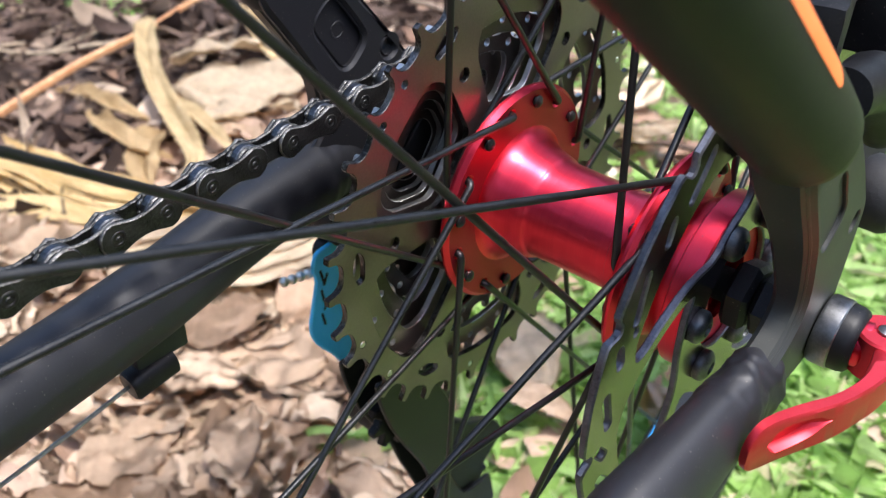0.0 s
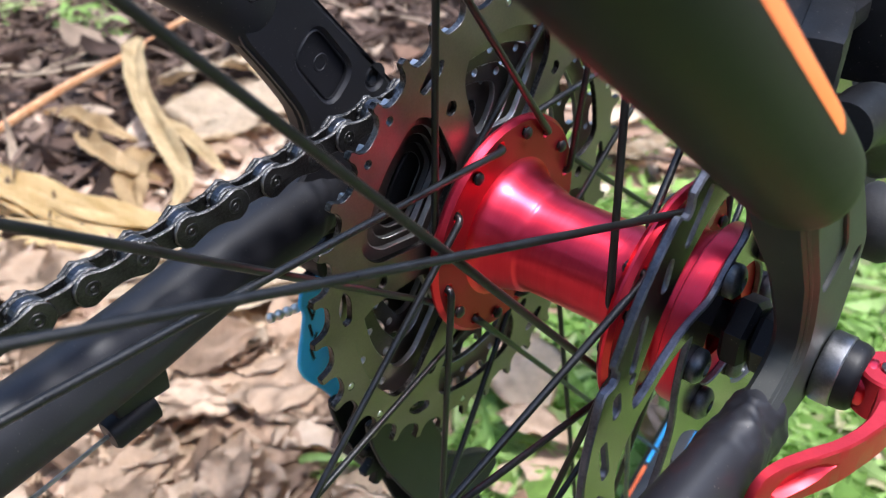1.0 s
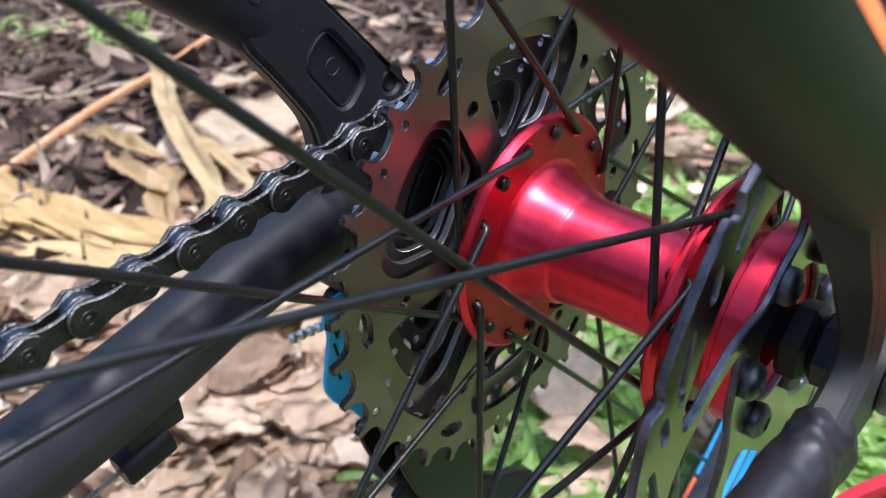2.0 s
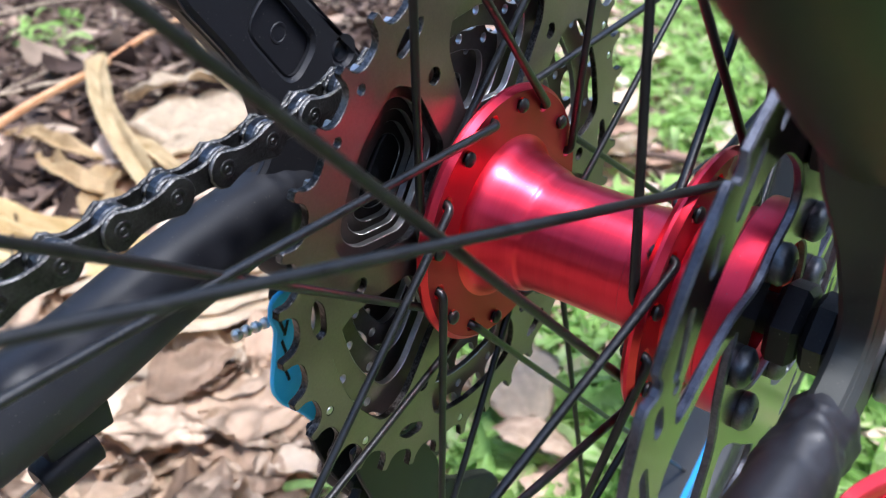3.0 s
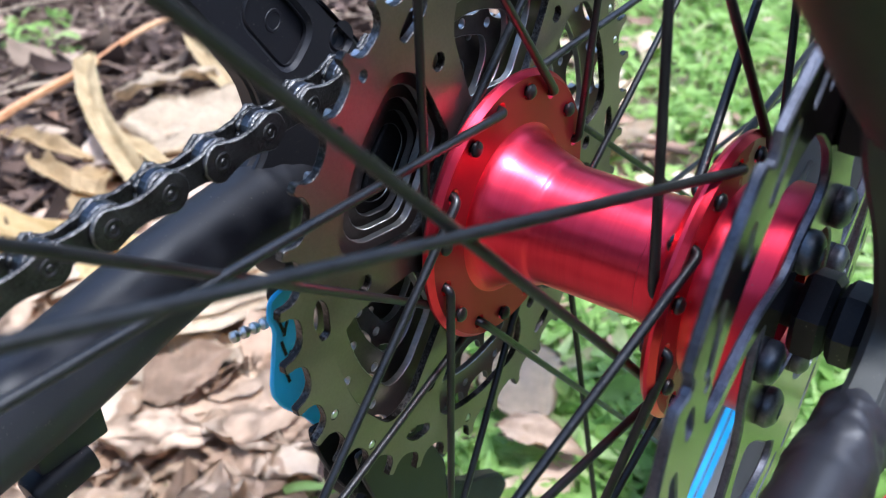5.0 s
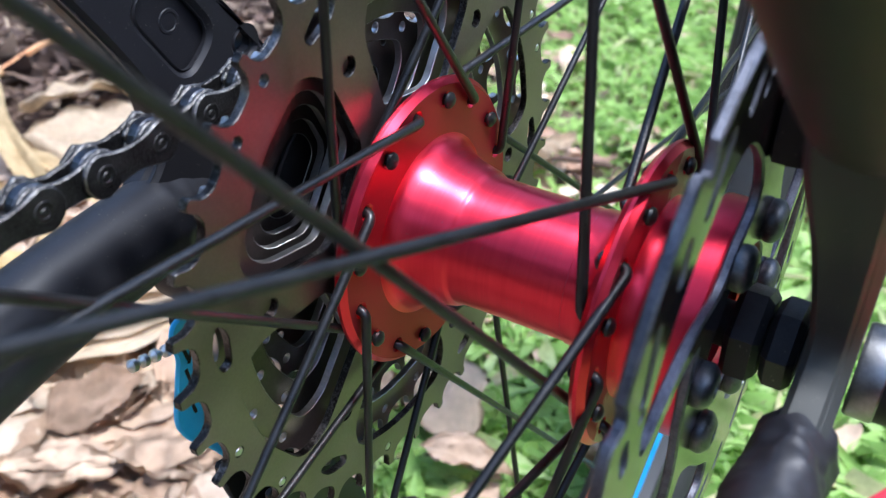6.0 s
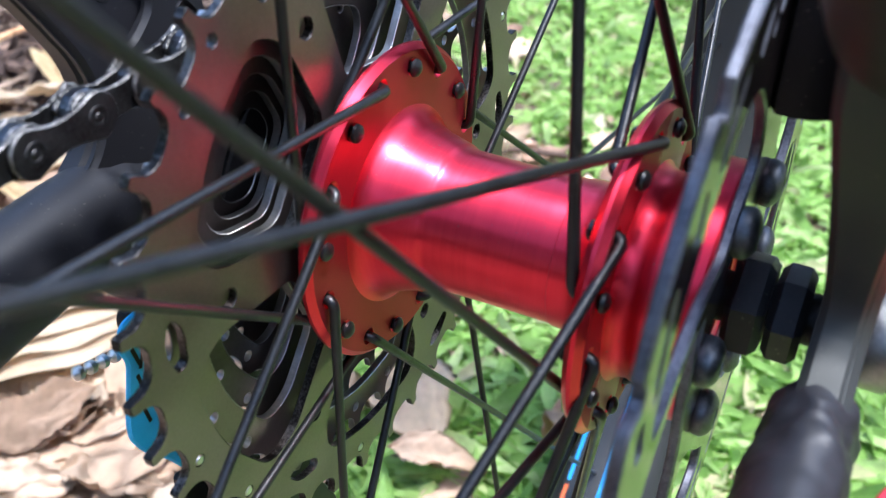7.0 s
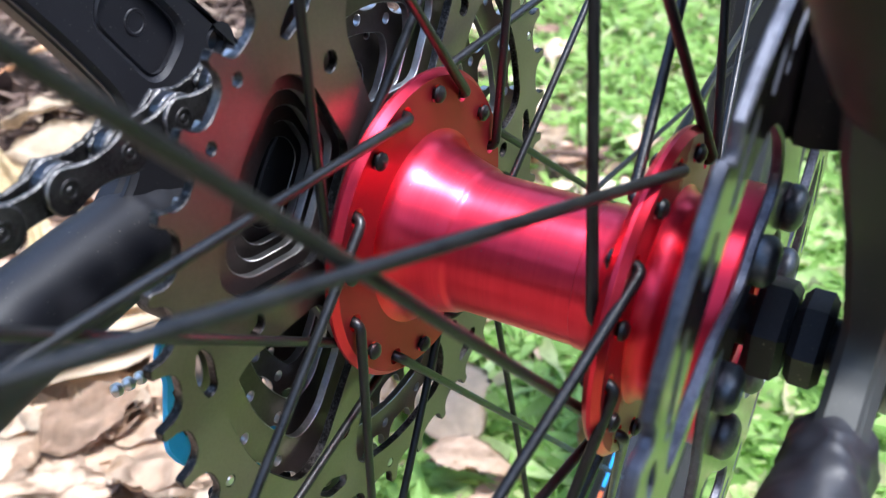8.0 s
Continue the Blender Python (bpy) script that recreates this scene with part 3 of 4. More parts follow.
def leaf_material():
    """Each leaf a brown of its own, blotched, with paler veins slanting from the midrib."""
    mat = bpy.data.materials.new("broad_dead_leaf")
    mat.use_nodes = True
    n, l = nodes(mat)
    b = n["Principled BSDF"]
    info = n.new("ShaderNodeObjectInfo")
    col = ramp(mat, info.outputs["Random"], [(0.0, (0.37, 0.235, 0.150)), (0.25, (0.51, 0.350, 0.235)), (0.6, (0.60, 0.435, 0.300)), (0.85, (0.66, 0.500, 0.355)), (1.0, (0.73, 0.59, 0.42))])
    xyz = n.new("ShaderNodeSeparateXYZ")
    l.new(n.new("ShaderNodeTexCoord").outputs["Object"], xyz.inputs[0])
    side = n.new("ShaderNodeMath")
    side.operation = "ABSOLUTE"
    l.new(xyz.outputs["Y"], side.inputs[0])
    slant = n.new("ShaderNodeMath")
    slant.operation = "MULTIPLY_ADD"
    l.new(side.outputs[0], slant.inputs[0])
    slant.inputs[1].default_value = -0.8
    l.new(xyz.outputs["X"], slant.inputs[2])
    line = n.new("ShaderNodeCombineXYZ")
    l.new(slant.outputs[0], line.inputs[0])
    veins = n.new("ShaderNodeTexWave")
    veins.inputs["Scale"].default_value = 3.4
    veins.inputs["Distortion"].default_value = 1.0
    l.new(line.outputs[0], veins.inputs["Vector"])
    blotch = noise_tex(mat, 5.0, 5, 0.65)
    for fac, low in ((blotch, 0.72), (veins.outputs["Fac"], 0.97)):
        mx = n.new("ShaderNodeMix")
        mx.data_type, mx.blend_type = "RGBA", "MULTIPLY"
        mx.inputs[0].default_value = 1.0
        l.new(col, mx.inputs[6])
        l.new(ramp(mat, fac, [(0.3, grey(low)), (0.62, grey(1.0))]), mx.inputs[7])
        col = mx.outputs[2]
    l.new(col, b.inputs["Base Color"])
    b.inputs["Roughness"].default_value = 0.58
    b.inputs["Specular IOR Level"].default_value = 0.12
    bp = n.new("ShaderNodeBump")
    bp.inputs["Strength"].default_value = 0.12
    bp.inputs["Distance"].default_value = 0.0004
    l.new(veins.outputs["Fac"], bp.inputs["Height"])
    l.new(bp.outputs["Normal"], b.inputs["Normal"])
    return mat


LEAF = leaf_material()
KINDS = []
for k in range(12):
    me = broad_leaf(3.7 * k, rng.uniform(0.40, 0.68), rng.choice((-0.3, -0.15, 0.05, 0.2, 0.45)), rng.uniform(-0.12, 0.09), rng.uniform(0.05, 0.12))
    me.materials.append(LEAF)
    KINDS.append(me)
LEAF_LABELS = ("large curled tan dead leaf on the litter", "dry brown dead leaf, cupped and wavy", "pale crisp dead leaf lying face up")


def lay_leaf(x, y, z, length, yaw, tilt, roll, me, label, name="dead_leaf", group="fallen leaves"):
    ob = new(name, me)
    ob.matrix_basis = pose(x, y, z, roll, tilt, yaw) @ Matrix.Scale(length, 4)
    return tagged(ob, label, "dead leaf", group)


def on_straw(x, y):
    """Where the near end of the straw bundle stays clear of leaves."""
    if x < -0.43:
        return y > 0.075
    if x < -0.396:
        return y > 0.10
    return x < -0.345 and y > 0.105 + (x + 0.396) * (1.08 if x < -0.359 else 3.2)


# the leaves nearest to the wheel, big enough to tell apart
placed = 0
while placed < 290:
    x, y = rng.uniform(-0.62, -0.05), rng.uniform(-0.14, 0.42)
    if green_share(x, y) > rng.uniform(-0.16, 0.02) or (on_straw(x, y) and rng.random() < 0.96):
        continue
    lay_leaf(x, y, 0.036 + 0.018 * rng.random(), rng.uniform(0.050, 0.108), rng.uniform(0, 360), rng.uniform(-10, 10), rng.uniform(-11, 11), KINDS[placed % 12], LEAF_LABELS[placed % 3])
    placed += 1
for k, (x, y, z, length, yaw, tilt, roll) in enumerate((
        (-0.305, 0.046, 0.064, 0.078, 44, 4, -8), (-0.335, 0.098, 0.062, 0.070, 75, -6, 10), (-0.262, 0.080, 0.060, 0.064, 20, 8, -14), (-0.235, 0.028, 0.062, 0.070, 120, -6, 6),
        (-0.150, 0.226, 0.058, 0.095, -48, 5, 20), (-0.112, 0.192, 0.056, 0.062, 10, 6, -10), (-0.270, 0.600, 0.060, 0.110, 65, 6, -12), (-0.315, 0.665, 0.058, 0.100, 80, -5, 10), (-0.420, 0.560, 0.055, 0.090, 30, 4, 14), (-0.340, 0.490, 0.056, 0.085, -20, 6, -12),
        (-0.045, 0.236, 0.054, 0.060, 150, -8, 8))):
    lay_leaf(x, y, z, length, yaw, tilt, roll, KINDS[(5 * k + 2) % 12], "large smooth tan dead leaf on top of the others")
# two broad cream leaves beside the stalk
for k, (x, y, z, length, ratio, yaw, tilt, roll) in enumerate(((-0.655, 0.385, 0.060, 0.185, 0.42, 58, 2, 6), (-0.745, 0.412, 0.066, 0.125, 0.46, 50, -5, -8), (-0.612, 0.345, 0.052, 0.120, 0.40, 66, 3, -6))):
    me = broad_leaf(61.3 + 4.1 * k, ratio, 0.15, -0.04, 0.13)
    me.materials.append(PALE)
    lay_leaf(x, y, z, length, yaw, tilt, roll, me, "broad pale cream dry leaf lying flat", "broad_dry_leaf", "broad dry leaves")


# ---- the bicycle ----
bicycle = thing("bicycle", "black and olive mountain bike with red anodised rear hub", "bicycle", at=(0, 0, HUB))

# ---- rear wheel: hub, spokes, rim, tyre ----
X_D, X_N = -0.0184, 0.0345
R_D, R_N = 0.0298, 0.0281

shell = bmesh.new()
prof = [(-0.0186, 0.0224), (-0.0181, 0.0210), (-0.0172, 0.0199), (-0.0155, 0.0189), (-0.0125, 0.0177), (-0.0090, 0.0167), (-0.0066, 0.0161), (-0.0062, 0.0159), (-0.0058, 0.0155),
        (-0.0052, 0.0153), (-0.0040, 0.0151), (0.0060, 0.0149), (0.0210, 0.0149), (0.0212, 0.0152), (0.0245, 0.0153), (0.0262, 0.0160), (0.0285, 0.0178), (0.0305, 0.0205), (0.0316, 0.0225)]
revolve(shell, prof, 96)
hub = part("hub_shell", shell, RED, bicycle, "shiny red anodised hub barrel")


def flange(x0, x1, hub_r, hole_r, phase):
    bm = bmesh.new()
    out = [polar(hub_r, -i * 3.75) for i in range(96)]
    holes = [circle2(*polar(hole_r, phase + 22.5 * k), 0.00135, 12) for k in range(16)]
    plate(bm, out, holes, x0, x1, 0.0013, 1, 0, 0.0006)
    return bm


PH_D, PH_N = -9.0, -20.25
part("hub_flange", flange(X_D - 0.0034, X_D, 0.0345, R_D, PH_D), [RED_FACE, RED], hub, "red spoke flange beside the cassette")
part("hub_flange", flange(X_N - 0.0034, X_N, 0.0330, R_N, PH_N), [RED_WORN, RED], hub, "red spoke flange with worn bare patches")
collar = bmesh.new()
revolve(collar, [(0.0340, 0.0228), (0.0350, 0.0213), (0.0365, 0.0205), (0.0380, 0.0203), (0.0392, 0.0208), (0.0402, 0.0214), (0.0414, 0.0214), (0.0423, 0.0213), (0.0426, 0.0222), (0.0431, 0.0241), (0.0436, 0.0250), (0.0441, 0.0251), (0.0490, 0.0251), (0.0495, 0.0247), (0.0495, 0.010)], 80)
part("rotor_mount", collar, RED, hub, "red disc rotor mounting boss")


def spoke_mesh(x_face, x_back, r, phase, turn, rim_r, rim_x):
    """x_face: the flange face along which the spoke runs; x_back: the face with its head."""
    s = 1 if x_face > x_back else -1
    y, z = polar(r, phase)
    ry, rz = polar(rim_r, phase + turn)
    start = Vector((x_back - s * 0.0006, y, z))
    bend = Vector((x_face + s * 0.0013, y, z))
    end = Vector((rim_x, ry, rz))
    d = (end - bend).normalized()
    pts = [start, Vector((x_face - s * 0.0006, y, z))]
    a, b = pts[-1], bend + d * 0.0022
    for k in range(1, 6):
        t = k / 5
        pts.append(a * (1 - t) ** 2 + bend * 2 * t * (1 - t) + b * t * t)
    pts += [bend + d * 0.03, end]
    bm = bmesh.new()
    tube(bm, pts, [0.00112] * (len(pts) - 2) + [0.00098, 0.00098], 10)
    revolve(bm, [(-s * 0.0013, 0.0), (-s * 0.0012, 0.0010), (-s * 0.0006, 0.0018), (0.0, 0.0019), (s * 0.0006, 0.0013), (s * 0.0008, 0.0)], 14, start)
    return bm


RIM_R = 0.280
for k in range(16):
    odd = k % 2 == 1
    x_in, x_out = X_D, X_D - 0.0034
    part("spoke", spoke_mesh(x_in if odd else x_out, x_out if odd else x_in, R_D, PH_D + 22.5 * k, 66.5 if odd else -68.0, RIM_R, -0.008 if odd else 0.003), SPOKE, bicycle)
    part("spoke", spoke_mesh(X_N if odd else X_N - 0.0034, X_N - 0.0034 if odd else X_N, R_N, PH_N + 22.5 * k, 66.8 if odd else -68.0, RIM_R, -0.007 if odd else 0.003), SPOKE, bicycle)

X_RIM = -0.006
rim = bmesh.new()
revolve(rim, [(X_RIM + x, r) for x, r in ((-0.0138, 0.279), (0.0138, 0.279), (0.0146, 0.2796), (0.0150, 0.281), (0.0150, 0.303), (0.0128, 0.303), (0.0118, 0.296), (-0.0118, 0.296), (-0.0128, 0.303), (-0.0150, 0.303), (-0.0150, 0.281), (-0.0146, 0.2796))], 180, closed=True)
rim_ob = part("rim", rim, RIM_BLACK, bicycle, "dark grey double-wall rim with blue and orange stripes")


def rim_stripe(x0, x1, a0, a1, r):
    bm = bmesh.new()
    n = max(4, int((a1 - a0) / 2))
    rows = [[bm.verts.new((X_RIM + x, *polar(r, a0 + (a1 - a0) * i / n))) for x in (x0, x1)] for i in range(n + 1)]
    for a, b in zip(rows, rows[1:]):
        bm.faces.new((a[0], a[1], b[1], b[0]))
    bmesh.ops.solidify(bm, geom=bm.faces[:], thickness=0.0002)
    return bm


for a0, a1 in ((-176, -134), (-222, -184)):
    part("blue_stripe", rim_stripe(0.0022, 0.0050, a0, a1, 0.2787), BLUE_DECAL, rim_ob, "blue decal stripe")
    part("blue_stripe", rim_stripe(0.0060, 0.0088, a0, a1 + 1, 0.2787), BLUE_DECAL, rim_ob, "blue decal stripe")
    part("orange_stripe", rim_stripe(-0.0137, -0.0119, a0 + 4, a1 - 13, 0.2787), ORANGE, rim_ob, "orange decal stripe")
    part("blue_stripe", rim_stripe(-0.0137, -0.0119, a1 - 12.5, a1 - 5, 0.2787), BLUE_DECAL, rim_ob, "blue decal stripe")
tyre = bmesh.new()
revolve(tyre, [(X_RIM + 0.0112, 0.298)] + [(X_RIM + 0.027 * math.sin(radians(a)), 0.324 - 0.026 * math.cos(radians(a))) for a in range(28, 333, 16)] + [(X_RIM - 0.0112, 0.298)], 180)
part("tyre", tyre, RUBBER, bicycle, "black knobbly tyre")

# ---- cassette ----


def sprocket_outline(teeth, phase):
    """Narrow square-topped teeth with wide, nearly flat-bottomed gaps."""
    rp = 0.0127 / (2 * math.sin(math.pi / teeth))
    step = 360 / teeth
    half = ((-0.39, -0.0018), (-0.35, -0.0030), (-0.28, -0.0040), (-0.18, -0.0046), (-0.06, -0.0048), (0.06, -0.0048), (0.18, -0.0046), (0.28, -0.0040), (0.35, -0.0030), (0.39, -0.0018))
    out = []
    for i in range(teeth):
        tip = phase + i * step
        out += [polar(rp + d, tip + a * step) for a, d in ((-0.105, -0.0006), (-0.098, 0.0003), (-0.07, 0.0008), (0.06, 0.0008), (0.095, 0.0002), (0.105, -0.0006))]
        out += [polar(rp + d, tip + (0.5 + a) * step) for a, d in half]
    return out


def window(c, half, chord, r1, rad):
    """A rounded opening: an arc outside, radial sides and a straight inner side at the distance chord from the axle."""
    inner = chord / math.cos(radians(half * 0.93))
    lp = [polar(r1, c - half * 0.80), polar(r1 * 1.015, c), polar(r1, c + half * 0.80), polar(r1 * 0.88, c + half * 1.02), polar(inner, c + half * 0.93), polar(inner, c - half * 0.93), polar(r1 * 0.88, c - half * 1.02)]
    return rounded(lp, [rad, 0.012, rad, rad, 0.0032, 0.0032, rad], 6)


def slot(c, half, r, w):
    lp = [polar(r + w * 0.5, c - half), polar(r + w, c), polar(r + w * 0.3, c + half), polar(r - w * 0.6, c + half * 0.9), polar(r - w * 0.6, c - half * 0.4)]
    return rounded(lp, 0.0022, 4)


TEETH = (36, 32, 28, 24, 22, 20, 17, 13, 11)
CASS_Y = -0.0006
for i, n in enumerate(TEETH):
    x1 = -0.0245 - 0.00435 * i
    rp = 0.0127 / (2 * math.sin(math.pi / n))
    holes = [circle2(0, 0, 0.0172, 40)]
    if n >= 21:
        rout = (0.0588, 0.0530, 0.0460, 0.0390, 0.0320)[i]
        for k in range(6):
            c = 55.0 + 60 * k
            holes.append(window(c, (22.5, 22, 22, 21.5, 20)[i], (0.0290, 0.0285, 0.0264, 0.0232, 0.0212)[i], rout + (0.0016 if k in (1, 2) and i == 0 else 0), (0.0100, 0.0080, 0.0065, 0.005, 0.004)[i]))
            if i == 0:
                holes.append(slot(c + 32.0, 5.2, rp - 0.0108, 0.0028))
                holes.append(circle2(*polar(rp - 0.0240, c + 30.3), 0.0020, 12))
        rv = [42, 52, 110.8, 120, 129.4, 170, 180, 230, 238, 248, 290, 300, 350, 358] if i == 0 else [c for c in range(8, 360, 15)]
        holes += [circle2(*polar(rp - 0.0066, c), 0.00115, 10) for c in rv]
    bm = bmesh.new()
    plate(bm, sprocket_outline(n, 2.0 + 3 * i), holes, x1 - 0.0019, x1, 0.00018, 1, 0)
    if i == 0:
        bmesh.ops.translate(bm, verts=bm.verts, vec=(0, CASS_Y, 0))
    cog = part("sprocket", bm, [STEEL if i < 2 else STEEL_DARK, EDGE if i == 0 else CUT_EDGE], bicycle, "largest cut-out steel sprocket, its inner face mirroring the hub" if i == 0 else "")
    if i == 0:
        for a in rv[2:]:
            y, z = polar(rp - 0.0066, a)
            bm = bmesh.new()
            revolve(bm, [(-0.0015, 0.0), (-0.0015, 0.00108), (-0.0002, 0.00108), (0.0001, 0.0008), (0.0001, 0.0)], 12, (x1, y + CASS_Y, z))
            part("rivet", bm, RIVET, cog, "bright steel rivet")
carrier = bmesh.new()
revolve(carrier, [(-0.0440, 0.0), (-0.0440, 0.0300), (-0.0436, 0.0305), (-0.0425, 0.0305), (-0.0421, 0.0300), (-0.0421, 0.0)], 48)
part("sprocket_carrier", carrier, BLACK_METAL, bicycle, "black sprocket carrier")
fh = bmesh.new()
revolve(fh, [(-0.0218, 0.0), (-0.0218, 0.0168), (-0.0640, 0.0168), (-0.0645, 0.0160), (-0.0645, 0.0)], 48)
part("freehub_body", fh, BLACK_METAL, bicycle, "black freehub body")

# ---- brake rotor ----
X_R, T_R = 0.0496, 0.0020
PH_B = -33.0
# twelve long lobes with short notches between
out = []
for k in range(12):
    for d, r in ((-2.6, 0.0707), (-1.9, 0.0700), (-1.2, 0.0683), (0.0, 0.0676), (1.0, 0.0682), (1.5, 0.0699), (2.0, 0.0713), (3.0, 0.0718), (6.0, 0.0716), (10.0, 0.0714), (14.0, 0.0713), (18.0, 0.0711), (22.5, 0.0709)):
        out.append(polar(r, 38.6 + 30 * k + d))
# openings between the swept arms: radius in mm, degrees
WIDE = ((54, 25), (49, 19.5), (40, 10), (32, 4), (28, 7), (26.4, 25), (25.2, 45), (30, 53), (36.5, 61), (43.6, 71), (49.8, 79), (54, 80), (56.8, 74), (57, 60), (57, 46), (56.8, 33))
NARROW = ((29, 64), (33, 67), (38, 72), (44, 79), (50, 86), (54.5, 92), (57, 100), (57, 115), (57, 130), (56, 140), (50, 142), (44, 139.5), (38.5, 136), (33, 130), (29.5, 120), (28.5, 104), (28.5, 80))
THIRD = ((31.5, 142), (38, 145), (45, 150), (52, 158), (56.5, 166), (57, 180), (56, 191), (50, 193), (40, 180), (32, 160))
holes = [circle2(0, 0, 0.0172, 40)]
for shape, add in ((WIDE, 0), (NARROW, 0), (THIRD, 0), (WIDE, 200), (NARROW, 200)):
    holes.append(rounded([polar(r / 1000, a + add) for r, a in shape], 0.004, 3))


def capsule(p, q, r, n=5):
    p, q = Vector(p), Vector(q)
    d = (q - p).normalized()
    m = Vector((-d.y, d.x))
    lp = []
    for c, sgn in ((q, 1), (p, -1)):
        for i in range(n + 1):
            a = math.pi * i / n
            lp.append(tuple(c + (m * math.cos(a) + d * math.sin(a)) * r * sgn))
    return lp


for k in range(14):
    a = 29.0 + 360 / 14 * k
    holes.append(capsule(polar(0.0652, a + 3.5), polar(0.0618, a + 12.5), 0.0013))
    holes.append(capsule(polar(0.0650, a + 18.5), polar(0.0627, a + 22.0), 0.0013))
    if k % 2:
        holes.append(capsule(polar(0.0601, a + 15.0), polar(0.0598, a + 15.5), 0.0009))
bm = bmesh.new()
plate(bm, out, holes, X_R, X_R + T_R, 0.0004, 1, 0)
rotor = part("rotor_disc", bm, [ROTOR, ROTOR_EDGE], bicycle, "steel disc brake rotor with slots and wavy rim")
for k in range(6):
    y, z = polar(0.022, PH_B + 60 * k)
    bm = bmesh.new()
    revolve(bm, [(0.0, 0.0043), (0.0004, 0.0045), (0.0017, 0.0045), (0.0023, 0.0042), (0.0030, 0.0034), (0.0034, 0.0026), (0.0035, 0.0019), (0.0020, 0.0017), (0.0020, 0.0)], 24, (X_R + T_R, y, z))
    part("rotor_bolt", bm, BOLT, rotor, "domed steel bolt")

# ---- axle, lock nuts, quick release ----
for x0, x1, r, ang in ((0.0518, 0.0586, 0.0100, 8), (0.0590, 0.0652, 0.0091, 22)):
    bm = bmesh.new()
    plate(bm, [polar(r, ang + 60 * k) for k in range(6)], [circle2(0, 0, 0.0049, 24)], x0, x1, 0.0013, hole_chamfer=0.0003)
    part("locknut", bm, NUT_BLACK, bicycle)
bm = bmesh.new()
revolve(bm, [(-0.074, 0.0), (-0.074, 0.0048), (0.073, 0.0048), (0.073, 0.0)], 32)
part("axle", bm, BLACK_METAL, bicycle)
bm = bmesh.new()
revolve(bm, [(-0.0645, 0.010), (-0.0675, 0.010), (-0.0675, 0.0048)], 32)
part("end_cap", bm, BLACK_METAL, bicycle)

bm = bmesh.new()
revolve(bm, [(0.0750, 0.0), (0.0750, 0.0088), (0.0754, 0.0090), (0.0758, 0.0092), (0.0800, 0.0092), (0.0803, 0.0089), (0.0803, 0.0)], 56)
part("steel_cap", bm, CHROME, bicycle, "brushed steel skewer cap")
bm = bmesh.new()
revolve(bm, [(0.0803, 0.0), (0.0803, 0.0088), (0.0825, 0.0087), (0.0840, 0.0082), (0.0848, 0.0072), (0.0848, 0.0)], 48)
part("washer", bm, BLACK_METAL, bicycle, "black cam washer")
LEV_IN = smooth_path([(0.0778, -0.0520, 0), (0.0799, -0.0441, 0), (0.0834, -0.0363, 0), (0.0867, -0.0301, 0), (0.0893, -0.0229, 0), (0.0903, -0.0169, 0), (0.0898, -0.0099, 0), (0.0884, -0.0030, 0)], 6)
LEV_OUT = smooth_path([(0.0796, -0.0526, 0), (0.0830, -0.0443, 0), (0.0872, -0.0362, 0), (0.0906, -0.0292, 0), (0.0933, -0.0210, 0), (0.0950, -0.0140, 0), (0.0960, -0.0060, 0), (0.0955, 0.0020, 0)], 6)
Z0, Z1 = -0.0055, 0.0055
bm = bmesh.new()
rings = []
for i, (a, b) in enumerate(zip(LEV_IN, LEV_OUT)):
    t = i / (len(LEV_IN) - 1)
    w = b - a
    tip = math.sqrt(max(0.0, 1 - max(0.0, 1 - (i + 0.25) / 4.6) ** 2))
    bulb = 0.0016 * max(0.0, 1 - i / 22)
    z0, z1 = (Z0 - bulb) * tip - 0.0012 * (1 - tip), (Z1 + bulb) * tip - 0.0012 * (1 - tip)
    if i > 26:
        z0, z1 = Z0, Z1
    # groove that tapers towards the cam
    g = min(1, max(0, (i - 4.2) / 1.2)) * min(1, max(0, (15.5 - i) / 2))
    zc, hz = 0.0002 + 0.00012 * (i - 5), 0.0004 + 0.0034 * g * max(0.25, 1 - ((i - 7) / 9) ** 2 if i > 7 else 1)
    dep = 0.8 * g
    e = 0.0006
    sec = [(0.12, z1), (0.86, z1), (1.0, z1 - e), (1.0, zc + hz), (1.0 - dep, zc + hz * 0.85), (1.0 - dep, zc - hz * 0.85), (1.0, zc - hz), (1.0, z0 + e), (0.86, z0), (0.12, z0), (0.0, z0 + e), (0.0, z1 - e)]
    rings.append([bm.verts.new((a.x + w.x * u, a.y + w.y * u, z)) for u, z in sec])
for p, q in zip(rings, rings[1:]):
    for k in range(12):
        bm.faces.new((p[k], p[(k + 1) % 12], q[(k + 1) % 12], q[k]))
bm.faces.new(rings[0][::-1])
bm.faces.new(rings[-1])
lever = part("lever", bm, RED_SATIN, bicycle, "curved red cam lever with a tapering groove")
bm = bmesh.new()
head = [(0.0, 0.0), (0.0, 0.0026), (0.0004, 0.0026), (0.0004, 0.0064), (-0.0002, 0.0070), (-0.0106, 0.0070), (-0.0112, 0.0064), (-0.0112, 0.0)]
revolve(bm, head, 40)
bmesh.ops.transform(bm, matrix=Matrix.Translation((0.0895, 0.0005, 0.0056)) @ Matrix.Rotation(radians(-90), 4, "Y"), verts=bm.verts)
part("cam_head", bm, RED_SATIN, lever, "round cam head of the lever")
bm = bmesh.new()
revolve(bm, [(0.0, 0.0), (0.0012, 0.0), (0.0012, 0.0016), (0.0008, 0.0022), (0.0, 0.0023)], 24)
bmesh.ops.transform(bm, matrix=Matrix.Translation((0.0895, 0.0005, 0.0056)) @ Matrix.Rotation(radians(-90), 4, "Y"), verts=bm.verts)
part("cam_pin", bm, CHROME, lever, "bright steel cam pin")
bm = bmesh.new()
